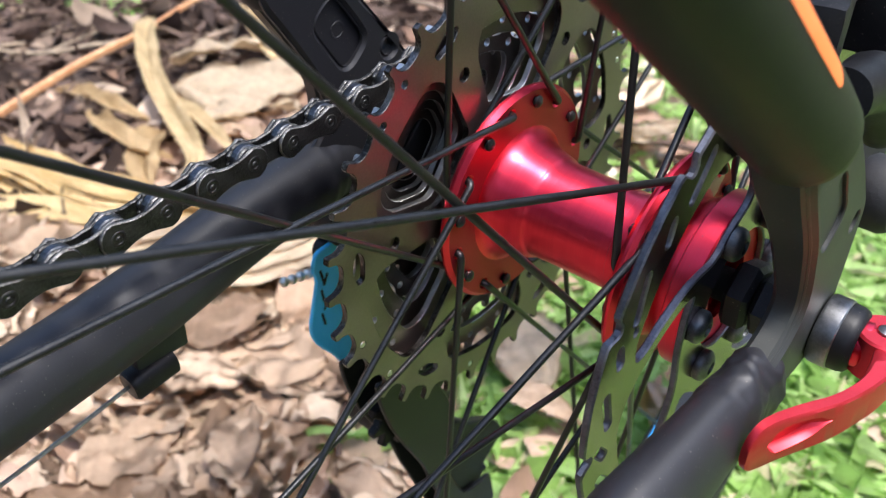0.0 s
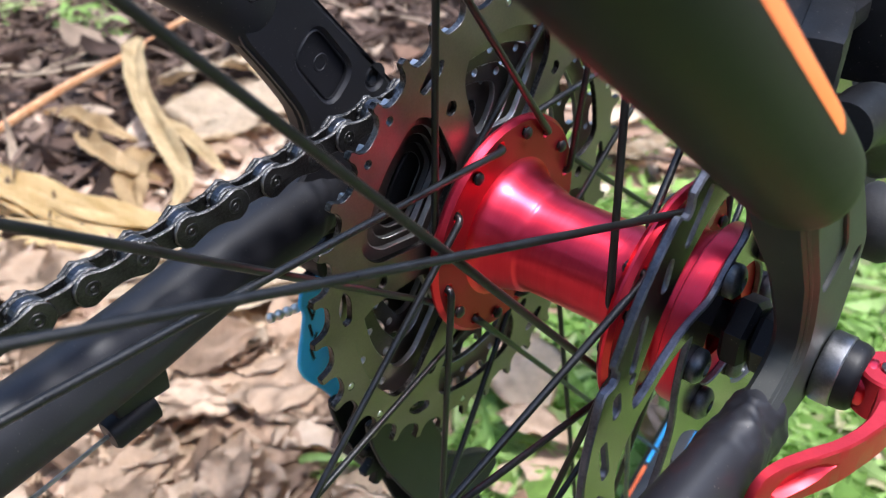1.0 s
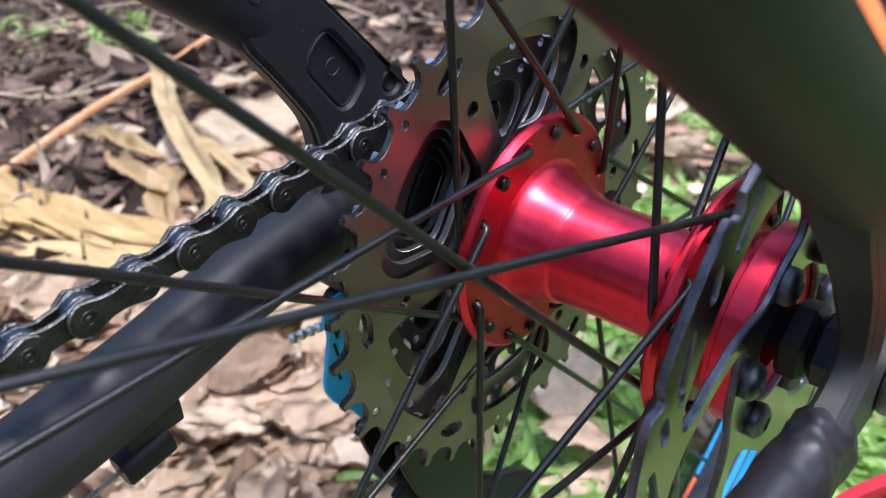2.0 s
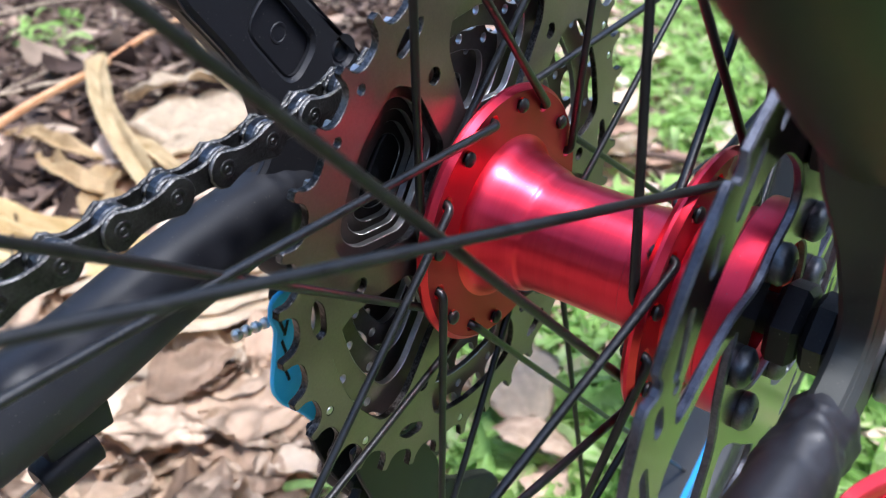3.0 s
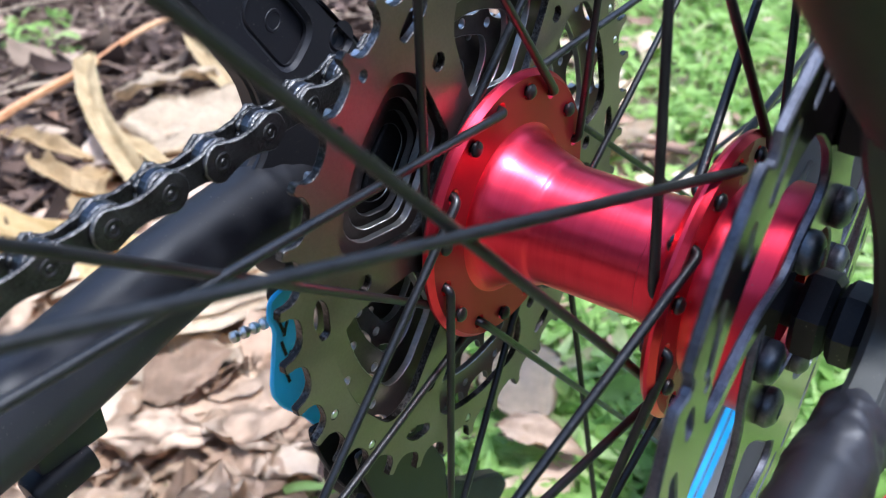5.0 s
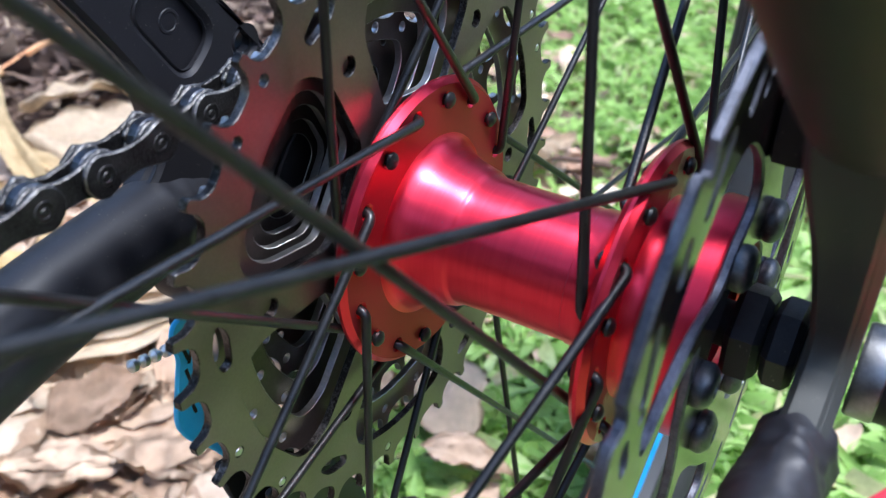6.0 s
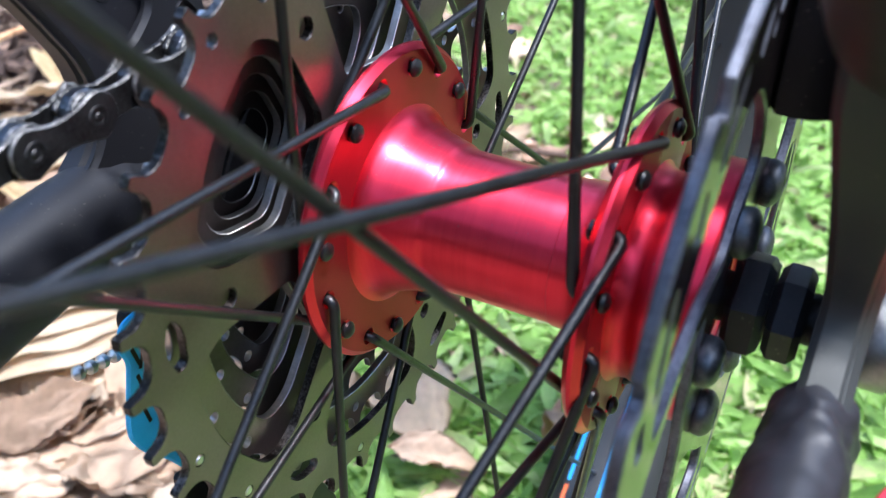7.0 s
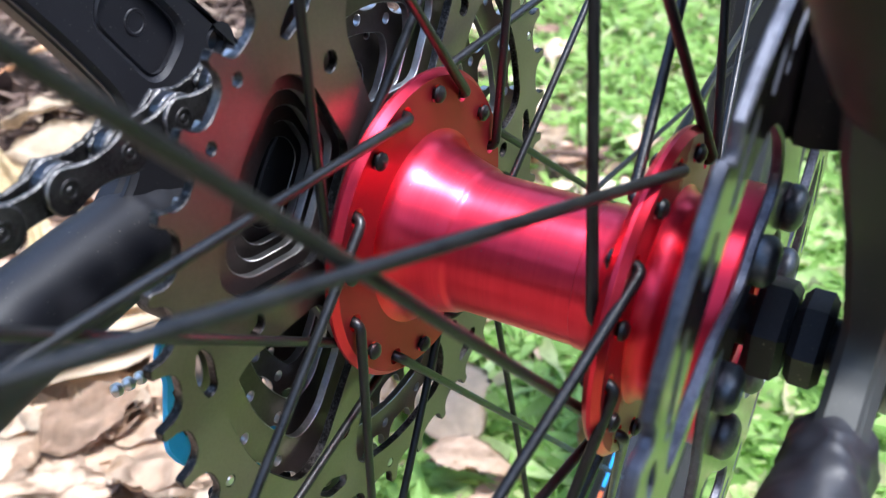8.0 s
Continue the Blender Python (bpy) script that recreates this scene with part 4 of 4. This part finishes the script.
revolve(bm, [(0.0848, 0.0), (0.0848, 0.0062), (0.0862, 0.0064), (0.0870, 0.0060), (0.0875, 0.0050), (0.0875, 0.0)], 32)
part("cam_barrel", bm, RED, bicycle, "red cam barrel")
bm = bmesh.new()
revolve(bm, [(-0.0745, 0.0), (-0.0745, 0.009), (-0.084, 0.009), (-0.085, 0.0)], 24)
part("skewer_nut", bm, BLACK_METAL, bicycle)

# ---- frame ----


def dropout_outline(nd=False):
    if nd:
        return rounded([(-0.050, 0.0660), (-0.0385, 0.0500), (-0.0285, 0.0370), (-0.0220, 0.0230), (-0.0205, 0.0160), (-0.0250, 0.0108), (-0.0340, 0.0080), (-0.0420, 0.0030), (-0.0400, -0.0060), (-0.0260, -0.0085), (-0.006, -0.0105), (0.006, -0.0090),
                        (0.0080, 0.004), (0.0080, 0.018), (0.0080, 0.034), (-0.0080, 0.0520), (-0.032, 0.076)], 0.005, 3)
    lp = [(-0.055, 0.0630), (-0.043, 0.0465), (-0.0345, 0.033), (-0.0330, 0.023), (-0.0355, 0.016), (-0.044, 0.0090), (-0.044, -0.0060), (-0.024, -0.012), (-0.004, -0.017), (0.010, -0.014),
          (0.015, 0.0), (0.012, 0.016), (0.004, 0.030), (-0.018, 0.055), (-0.038, 0.0775)]
    return rounded(lp, 0.006, 3)


RECESS = rounded([(-0.0276, 0.0575), (-0.0150, 0.0410), (-0.0240, 0.0330), (-0.0360, 0.0500)], 0.0045, 5)
AXIS_S = Vector((0, -0.788, 0.616))
AXIS_N = Vector((-0.0817, -0.7793, 0.6213))
for s in (-1, 1):
    if s < 0:
        bm = bmesh.new()
        plate(bm, dropout_outline(), [circle2(-0.0055, 0.0355, 0.0026, 16)], -0.0755, -0.0690, 0.0012)
        plate(bm, dropout_outline(), [circle2(-0.0055, 0.0355, 0.0029, 16), RECESS], -0.0690, -0.0668, 0.0016)
        drop = part("dropout", bm, FRAME_BLACK, bicycle, "black forged dropout with a recessed panel")
        bm = bmesh.new()
        revolve(bm, [(0.0, 0.0028), (0.0002, 0.0026), (0.0002, 0.0021), (0.0, 0.0019)], 24, (-0.0690, -0.0250, 0.0455))
        part("stamped_ring", bm, FRAME_BLACK, drop)
    else:
        bm = bmesh.new()
        plate(bm, dropout_outline(True), [circle2(-0.0005, 0.0315, 0.0026, 16)], 0.0667, 0.0736, 0.0012)
        for v in bm.verts:
            # thicker towards the seat stay
            if v.co.x < 0.069:
                v.co.x -= min(0.0050, max(0.0, 0.13 * (v.co.z - 0.018)))
        plate(bm, inset(dropout_outline(True), 0.0007), [circle2(-0.0005, 0.0315, 0.0029, 16), [(y + 0.003, z - 0.001) for y, z in RECESS]], 0.0716, 0.0746, 0.0016, hole_chamfer=0.0003)
        drop = part("dropout", bm, OLIVE_GLOSS, bicycle, "dark olive forged dropout plate with a recessed panel")
    # seat stay
    bm = bmesh.new()
    base = Vector((s * 0.0746, -0.0715, 0.0873))
    if s > 0:
        base = Vector((0.0651, -0.08, 0.0988))
        along = [-0.0560, -0.0548, -0.0522, -0.0475, -0.0380, -0.018, 0.0, 0.03, 0.06, 0.09, 0.12, 0.16, 0.20, 0.26, 0.34, 0.42, 0.50]
        rad = [0.0036, 0.0072, 0.0094, 0.0104, 0.0106, 0.0106] + [0.0106] * 11
        squeeze = [1.0] * 17
    else:
        along = [-0.0415, -0.040, -0.038, -0.034, -0.028, -0.020, -0.010, 0.0, 0.03, 0.06, 0.09, 0.12, 0.16, 0.20, 0.26, 0.34, 0.42, 0.50]
        rad = [0.0060, 0.0088, 0.0100, 0.0106, 0.0106, 0.0105, 0.0103] + [0.0100] * 11
        squeeze = [0.38, 0.40, 0.44, 0.56, 0.72, 0.86, 0.96] + [1.0] * 11
    pts = [base + AXIS_N * a for a in along] if s > 0 else [base + AXIS_S * a + Vector((-s * (0.0035 * max(0, -a - 0.006) / 0.03 + 0.12 * max(0, a - 0.10)), 0.18 * min(0, a + 0.030) if s < 0 else 0, 0.10 * max(0, a - 0.14))) for a in along]
    tube(bm, pts, rad, 40, flat=squeeze)
    stay = part("seatstay", bm, OLIVE if s > 0 else FRAME_BLACK, bicycle, "olive seat stay with an orange stripe" if s > 0 else "black seat stay")
    if s > 0:
        # orange stripe, wrapped on the tube
        bm = bmesh.new()
        u2 = (Vector((1, 0, 0)) - AXIS_N * AXIS_N.x).normalized()
        v2 = AXIS_N.cross(u2)
        rows = []
        for i in range(40):
            wd = min(1.0, 0.45 + 0.55 * math.sqrt(min(1, i / 1.6)))
            ctr = base + AXIS_N * (-0.0262 + 0.0012 * min(i, 3) + 0.0035 * max(0, i - 3))
            rows.append([bm.verts.new(ctr + (u2 * math.cos(radians(23 + f * wd)) + v2 * math.sin(radians(23 + f * wd))) * 0.01072) for f in (-11, -5.5, 0, 5.5, 11)])
        for a, b in zip(rows, rows[1:]):
            for k in range(4):
                bm.faces.new((a[k], a[k + 1], b[k + 1], b[k]))
        part("orange_stripe", bm, ORANGE, stay, "bright orange painted stripe")
    else:
        bm = bmesh.new()
        revolve(bm, [(0.0, 0.0), (0.0, 0.0018), (0.0006, 0.0021), (0.0006, 0.0024), (0.0, 0.0028)], 20, (-0.0648, -0.0495, 0.0725))
        part("vent_hole", bm, BLACK_METAL, stay, "small drilled vent hole")
    # chain stay
    bm = bmesh.new()
    pts = [(s * 0.0708, -0.010, -0.002), (s * 0.0707, -0.018, -0.001), (s * 0.0703, -0.027, 0.0005), (s * 0.0698, -0.034, 0.0015), (s * 0.0688, -0.042, 0.002), (s * 0.0668, -0.055, 0.002), (s * 0.064, -0.075, 0.001), (s * 0.061, -0.105, -0.003), (s * 0.058, -0.15, -0.007),
           (s * 0.054, -0.22, -0.013), (s * 0.05, -0.32, -0.022), (s * 0.045, -0.43, -0.03)]
    if s > 0:
        # a domed end welded over the foot of the dropout
        pts = [(0.0704, -0.0218, -0.0020), (0.0704, -0.0235, -0.0021), (0.0703, -0.0270, -0.0023), (0.0702, -0.0310, -0.0025), (0.0701, -0.0360, -0.0028), (0.0699, -0.0420, -0.0032), (0.0697, -0.0500, -0.0037), (0.0692, -0.0650, -0.0046), (0.0684, -0.0850, -0.0060), (0.0668, -0.1200, -0.0085),
               (0.0640, -0.18, -0.013), (0.0570, -0.32, -0.025), (0.0510, -0.43, -0.033)]
    sp = smooth_path(pts, 14 if s > 0 else 8)
    rr, sq = [], []
    for p in sp:
        if s > 0:
            u = min(1, max(0.0, (-0.0216 - p.y) / 0.0068))
            r = (0.0118 + 0.085 * min(0.045, max(0.0, -0.036 - p.y))) * math.sqrt(1 - (1 - u) ** 2 * 0.97)
            q = 0.58
        else:
            u = min(1, max(0, (-0.010 - p.y) / 0.028))
            r = 0.0072 + 0.0043 * u ** 0.8
            if -0.046 < p.y < -0.024:
                r += 0.0003 * noise.noise((p.y * 300, s, 0))
            q = 0.42 + 0.44 * u * u * (3 - 2 * u)
        rr.append(r)
        sq.append(q)
    tube(bm, sp, rr, 48 if s > 0 else 72, flat=sq, crease=None if s > 0 else (radians(8), 0.05, 0.16))
    for v in bm.verts:
        # uneven weld bead
        if s > 0 and -0.050 < v.co.y < -0.020:
            k = math.sin(math.pi * (v.co.y + 0.050) / 0.030)
            v.co += (Vector(noise.noise_vector(v.co * 110)) * 0.0016 + Vector(noise.noise_vector(v.co * 300)) * 0.0007) * k
            # faint weld ripples
            v.co += Vector((v.co.x - 0.0702, 0, v.co.z + 0.0025)).normalized() * 0.00012 * k * math.sin(1700 * v.co.y + 700 * v.co.z + 3 * noise.noise(v.co * 160)) * max(0.0, noise.noise(v.co * 90) + 0.35)
    part("chainstay", bm, FRAME_BLACK, bicycle, "black chain stay with a rippled weld at the dropout")

CHIP = material("bare_paint_chip", (0.30, 0.29, 0.27), (0.55, 0.53, 0.50), (0.5, 0.7), 0.3, 200, 900, 0.2, 0.0002)
for x, y, z, ln in ((-0.0532, -0.128, 0.0030, 0.004), (-0.0528, -0.131, 0.0024, 0.002), (0.0640, -0.060, 0.0040, 0.0032), (0.0652, -0.068, 0.0052, 0.0018)):
    bm = bmesh.new()
    tube(bm, smooth_path([(x, y - ln / 2, z - 0.0006), (x, y, z), (x, y + ln / 2, z + 0.0004)], 3), [0.0001, 0.0002, 0.00035, 0.0004, 0.00035, 0.0002, 0.0001], 6)
    part("paint_chip", bm, CHIP, bicycle, "pale scratch in the black paint")

# cable stop under the drive-side stay and the bare shift cable
bm = bmesh.new()
tube(bm, [(-0.0612, -0.1140, -0.0262), (-0.0612, -0.1132, -0.0261), (-0.0620, -0.1004, -0.0252), (-0.0620, -0.0998, -0.0251)], [0.0037, 0.0044, 0.0044, 0.0037], 24, square=0.8)
part("barrel", bm, BLACK_METAL, bicycle)
bm = bmesh.new()
box(bm, -0.0640, -0.0595, -0.1110, -0.0950, -0.0222, -0.0110, 0.001)
part("bracket", bm, FRAME_BLACK, bicycle)
bm = bmesh.new()
tube(bm, smooth_path([(-0.0612, -0.114, -0.0262), (-0.058, -0.160, -0.0300), (-0.055, -0.25, -0.035), (-0.05, -0.40, -0.052)]), 0.0006, 8)
part("inner_wire", bm, CABLE, bicycle)

# ---- chain ----
X_C = -0.0462


def link_plate_mesh(half, x0, x1, w_end, w_mid, crust=0.0, seed=0):
    """A waisted chain plate; crust: how far dried dirt stands out of its outline."""
    lp = []
    for sgn in (1, -1):
        for a in range(-84, 85, 12):
            lp.append((sgn * (half + w_end * math.cos(radians(a))), sgn * w_end * math.sin(radians(a))))
        for k in range(1, 10):
            u = 1 - k / 5
            lp.append((sgn * half * 0.97 * u, sgn * (w_mid + (w_end - w_mid) * u * u)))
    if crust:
        lp = [(y * (1 + crust / 0.008 * noise.noise((y * 1900, z * 1900, seed))), z * (1 + crust / 0.004 * max(-0.3, noise.noise((y * 1700, z * 1700, seed + 5))))) for y, z in lp]
    bm = bmesh.new()
    plate(bm, lp, [], x0, x1, 0.00032, 1, 0)
    me = bpy.data.meshes.new("link_plate")
    bmesh.ops.recalc_face_normals(bm, faces=bm.faces)
    bm.to_mesh(me)
    bm.free()
    me.materials.append(CHAIN)
    me.materials.append(CHAIN_EDGE)
    return me


PIN0, RC = -0.0660, 0.0127 / (2 * math.sin(math.pi / 20))
spots = [Vector((0.0, PIN0 - 0.01262 * k, 0.0350 - 0.0009 * k)) for k in range(28, 0, -1)]
spots += [Vector((0.0, PIN0 + 0.01262 * k, 0.0350 + 0.00105 * k)) for k in range(6)]
ang = 4.9
for k in range(9):
    ang -= 18
    y, z = polar(RC, ang)
    spots.append(Vector((0.0, y, z)))
for k in range(5):
    last = spots[-1]
    spots.append(last + Vector((0, -0.25, -0.97)).normalized() * 0.0127)
H6 = 0.00635
ME_OUT = (link_plate_mesh(H6, 0.00235, 0.00345, 0.0043, 0.0027, 0.00012, 1), link_plate_mesh(H6, -0.00345, -0.00235, 0.0043, 0.0027, 0.0006, 2))
ME_IN = (link_plate_mesh(H6, 0.0012, 0.0023, 0.0043, 0.0027, 0.00020, 3), link_plate_mesh(H6, -0.0023, -0.0012, 0.0043, 0.0027, 0.0006, 4))
bm = bmesh.new()
revolve(bm, [(-0.0012, 0.0), (-0.0012, 0.0039), (-0.0008, 0.0041), (0.0008, 0.0041), (0.0012, 0.0039), (0.0012, 0.0)], 24)
bmesh.ops.recalc_face_normals(bm, faces=bm.faces)
ME_ROLL = bpy.data.meshes.new("roller")
bm.to_mesh(ME_ROLL)
bm.free()
ME_ROLL.materials.append(ROLLER)
bm = bmesh.new()
revolve(bm, [(-0.0037, 0.0), (-0.0037, 0.0014), (-0.0034, 0.0019), (0.0033, 0.0021), (0.0036, 0.0019), (0.0037, 0.0016), (0.0036, 0.0011), (0.0034, 0.0009), (0.0037, 0.0006), (0.0037, 0.0)], 16)
bmesh.ops.recalc_face_normals(bm, faces=bm.faces)
ME_PIN = bpy.data.meshes.new("pin")
bm.to_mesh(ME_PIN)
bm.free()
ME_PIN.materials.append(CHAIN)
for i, (a, b) in enumerate(zip(spots, spots[1:])):
    mid, d = (a + b) / 2, (b - a)
    m = Matrix.Translation((X_C, mid.y, mid.z)) @ Matrix.Rotation(math.atan2(d.z, d.y), 4, "X")
    for me in (ME_IN if i % 2 else ME_OUT):
        ob = part("link_plate", me, CHAIN, bicycle)
        ob.matrix_basis = m
    for me in (ME_ROLL, ME_PIN):
        ob = part("roller" if me is ME_ROLL else "pin", me, ROLLER if me is ME_ROLL else CHAIN, bicycle)
        ob.matrix_basis = Matrix.Translation((X_C, a.y, a.z))

# ---- rear derailleur ----


def slab(outline, x0, x1, mat, name, label="", chamfer=0.0008, parent=None, holes=()):
    bm = bmesh.new()
    plate(bm, outline, list(holes), x0, x1, chamfer)
    return part(name, bm, mat, parent or bicycle, label)


bm = bmesh.new()
revolve(bm, [(-0.0920, 0.0), (-0.0920, 0.0090), (-0.0905, 0.0105), (-0.0770, 0.0105), (-0.0760, 0.0095), (-0.0760, 0.0)], 32, (0, -0.0150, -0.0280))
part("upper_knuckle", bm, BLACK_METAL, bicycle, "black mounting knuckle")
body = rounded([(-0.0300, -0.0362), (-0.0130, -0.0345), (-0.0060, -0.0600), (0.0080, -0.1000), (-0.0040, -0.1120), (-0.0180, -0.0975), (-0.0240, -0.0870), (-0.0318, -0.0770), (-0.0346, -0.0700), (-0.0344, -0.0655), (-0.0300, -0.0480), (-0.0318, -0.0430)], [0.004, 0.005, 0.005, 0.005, 0.005, 0.004, 0.004, 0.003, 0.002, 0.002, 0.002, 0.002], 4)
blue = slab(body, -0.0818, -0.0800, BLUE, "outer_link", "bright blue anodised link plate", 0.0006)
for k, (y, z, w, h, tilt) in enumerate(((-0.0278, -0.0470, 0.0011, 0.006, 14), (-0.0262, -0.0490, 0.0011, 0.005, -24), (-0.0280, -0.0555, 0.0011, 0.006, 10), (-0.0266, -0.0600, 0.0011, 0.005, -30), (-0.0283, -0.0660, 0.0011, 0.006, 12))):
    c, s_ = math.cos(radians(tilt)), math.sin(radians(tilt))
    slab([(y + a * w / 2 * c - b * h / 2 * s_, z + a * w / 2 * s_ + b * h / 2 * c) for a, b in ((-1, -1), (1, -1), (1, 1), (-1, 1))], -0.0799, -0.0797, BLACK_METAL, "marking", "black printed bar", 0.00005, blue)
slab(rounded([(-0.0080, -0.0360), (0.0040, -0.0360), (0.0220, -0.0980), (0.0080, -0.1040)], 0.004, 4), -0.0760, -0.0720, BLACK_METAL, "inner_link", "black inner link plate")
bm = bmesh.new()
tube(bm, smooth_path([(-0.0830, -0.0190, -0.0430), (-0.0840, -0.0230, -0.0475), (-0.0842, -0.0275, -0.0474), (-0.0842, -0.0310, -0.0464)]), 0.0007, 8)
tail = part("cable_tail", bm, CRIMP, bicycle, "steel cable tail")
bm = bmesh.new()
crimp = [(0.0, 0.0)]
for k in range(4):
    crimp += [(0.0002 + 0.0037 * k, 0.0010), (0.0010 + 0.0037 * k, 0.0018), (0.0024 + 0.0037 * k, 0.0018), (0.0032 + 0.0037 * k, 0.0007)]
revolve(bm, crimp + [(0.0148, 0.0)], 16)
bmesh.ops.transform(bm, matrix=Matrix.Translation((-0.0842, -0.0288, -0.0469)) @ Vector((0.0, -14.0, 3.2)).to_track_quat("X", "Z").to_matrix().to_4x4(), verts=bm.verts)
part("crimp", bm, CRIMP, tail, "crimped alloy cable end")
bm = bmesh.new()
revolve(bm, [(-0.0868, 0.0), (-0.0868, 0.0040), (-0.0860, 0.0048), (-0.0826, 0.0048), (-0.0818, 0.0044), (-0.0818, 0.0)], 28, (0.0, -0.0215, -0.0402))
part("clamp_bolt", bm, BLACK_METAL, bicycle, "dark round cable clamp bolt")
bm = bmesh.new()
revolve(bm, [(-0.0780, 0.0), (-0.0780, 0.0110), (-0.0765, 0.0125), (-0.0610, 0.0125), (-0.0595, 0.0110), (-0.0595, 0.0)], 32, (0, -0.0100, -0.1140))
part("lower_knuckle", bm, BLACK_METAL, bicycle, "black cage pivot")
cage = rounded([(-0.0450, -0.0600), (-0.0430, -0.0710), (-0.0380, -0.0860), (-0.0290, -0.1040), (-0.0210, -0.1190), (-0.0160, -0.1330), (-0.0080, -0.1520), (0.0030, -0.1780), (0.0160, -0.1910), (0.0290, -0.1830), (0.0240, -0.1620), (0.0180, -0.1620), (0.0060, -0.1600), (-0.0040, -0.1400), (-0.0085, -0.1230), (-0.0060, -0.1100), (-0.0060, -0.0960), (-0.0130, -0.0820), (-0.0240, -0.0720), (-0.0350, -0.0640)], 0.004, 3)
slab(cage, -0.0560, -0.0538, BLACK_METAL, "cage_plate", "black outer cage plate", 0.0005)
slab(cage, -0.0392, -0.0372, CAGE_STEEL, "cage_plate", "dark smooth steel inner cage plate", 0.0005)
slab(rounded([(-0.0080, -0.1120), (0.0010, -0.1135), (0.0100, -0.1220), (0.0200, -0.1280), (0.0300, -0.1360), (0.0350, -0.1460), (0.0260, -0.1520), (0.0160, -0.1600), (0.0100, -0.1780), (-0.0020, -0.1720), (-0.0060, -0.1420)], 0.0030, 3), -0.0445, -0.0394, BLACK_METAL, "chain_guide", "black moulded guide beside the cage", 0.0008)


def jockey(y, z, ph):
    out = []
    for i in range(11):
        t0 = ph + i * 360 / 11
        for r, a in ((0.0185, -4), (0.0185, 4), (0.0155, 10), (0.0142, 16), (0.0155, 23)):
            p = polar(r, t0 + a)
            out.append((y + p[0], z + p[1]))
    bm = bmesh.new()
    plate(bm, out, [circle2(y, z, 0.004, 16)], -0.0482, -0.0446, 0.0006)
    return bm


part("jockey_wheel", jockey(-0.0215, -0.0900, 5), BLACK_METAL, bicycle, "black upper jockey wheel")
part("jockey_wheel", jockey(0.0130, -0.1720, 14), BLACK_METAL, bicycle, "black lower jockey wheel")

# ---- brake caliper over the rotor ----

for name, x0, x1, y0, y1, z0, z1, yaw, label in (("outer_half", 0.0516, 0.0622, -0.006, 0.024, 0.0385, 0.0800, 14, "bulky black outer caliper half"), ("inner_half", 0.0280, 0.0490, 0.004, 0.026, 0.0665, 0.0788, 14, "black inner caliper half"), ("piston_housing", 0.0340, 0.0640, 0.034, 0.054, 0.0560, 0.0880, 8, "black piston housing of the caliper")):
    bm = bmesh.new()
    box(bm, x0, x1, y0, y1, z0, z1, 0.0036)
    pivot = Vector((x1, y0, 0))
    bmesh.ops.rotate(bm, verts=bm.verts, cent=pivot, matrix=Matrix.Rotation(radians(yaw), 3, "Z"))
    part(name, bm, BLACK_METAL, bicycle, label)
bm = bmesh.new()
box(bm, 0.0420, 0.0560, 0.0020, 0.0300, 0.0730, 0.0782, 0.0012)
part("bridge", bm, BLACK_METAL, bicycle, "black caliper bridge")
bm = bmesh.new()
tube(bm, smooth_path([(0.0665, -0.012, 0.064), (0.0665, 0.010, 0.060), (0.0660, 0.028, 0.050), (0.0655, 0.042, 0.034)], 5), [0.0062] * 4 + [0.0070] * 9 + [0.0066, 0.0056, 0.0040], 24)
part("mount_arm", bm, BLACK_METAL, bicycle, "rounded black caliper mounting arm")
bm = bmesh.new()
revolve(bm, [(-0.006, 0.0), (-0.006, 0.0095), (-0.004, 0.0110), (0.004, 0.0110), (0.006, 0.0098), (0.007, 0.0070), (0.007, 0.0)], 32, (0.0680, 0.055, 0.011))
part("adjuster_knob", bm, RUBBER, bicycle, "grey-black adjuster knob")
bm = bmesh.new()
tube(bm, smooth_path([(0.050, 0.040, 0.064), (0.052, 0.060, 0.068), (0.054, 0.075, 0.085), (0.055, 0.072, 0.130), (0.054, 0.050, 0.180)]), 0.0038, 12)
part("hose", bm, RUBBER, bicycle, "black brake hose")
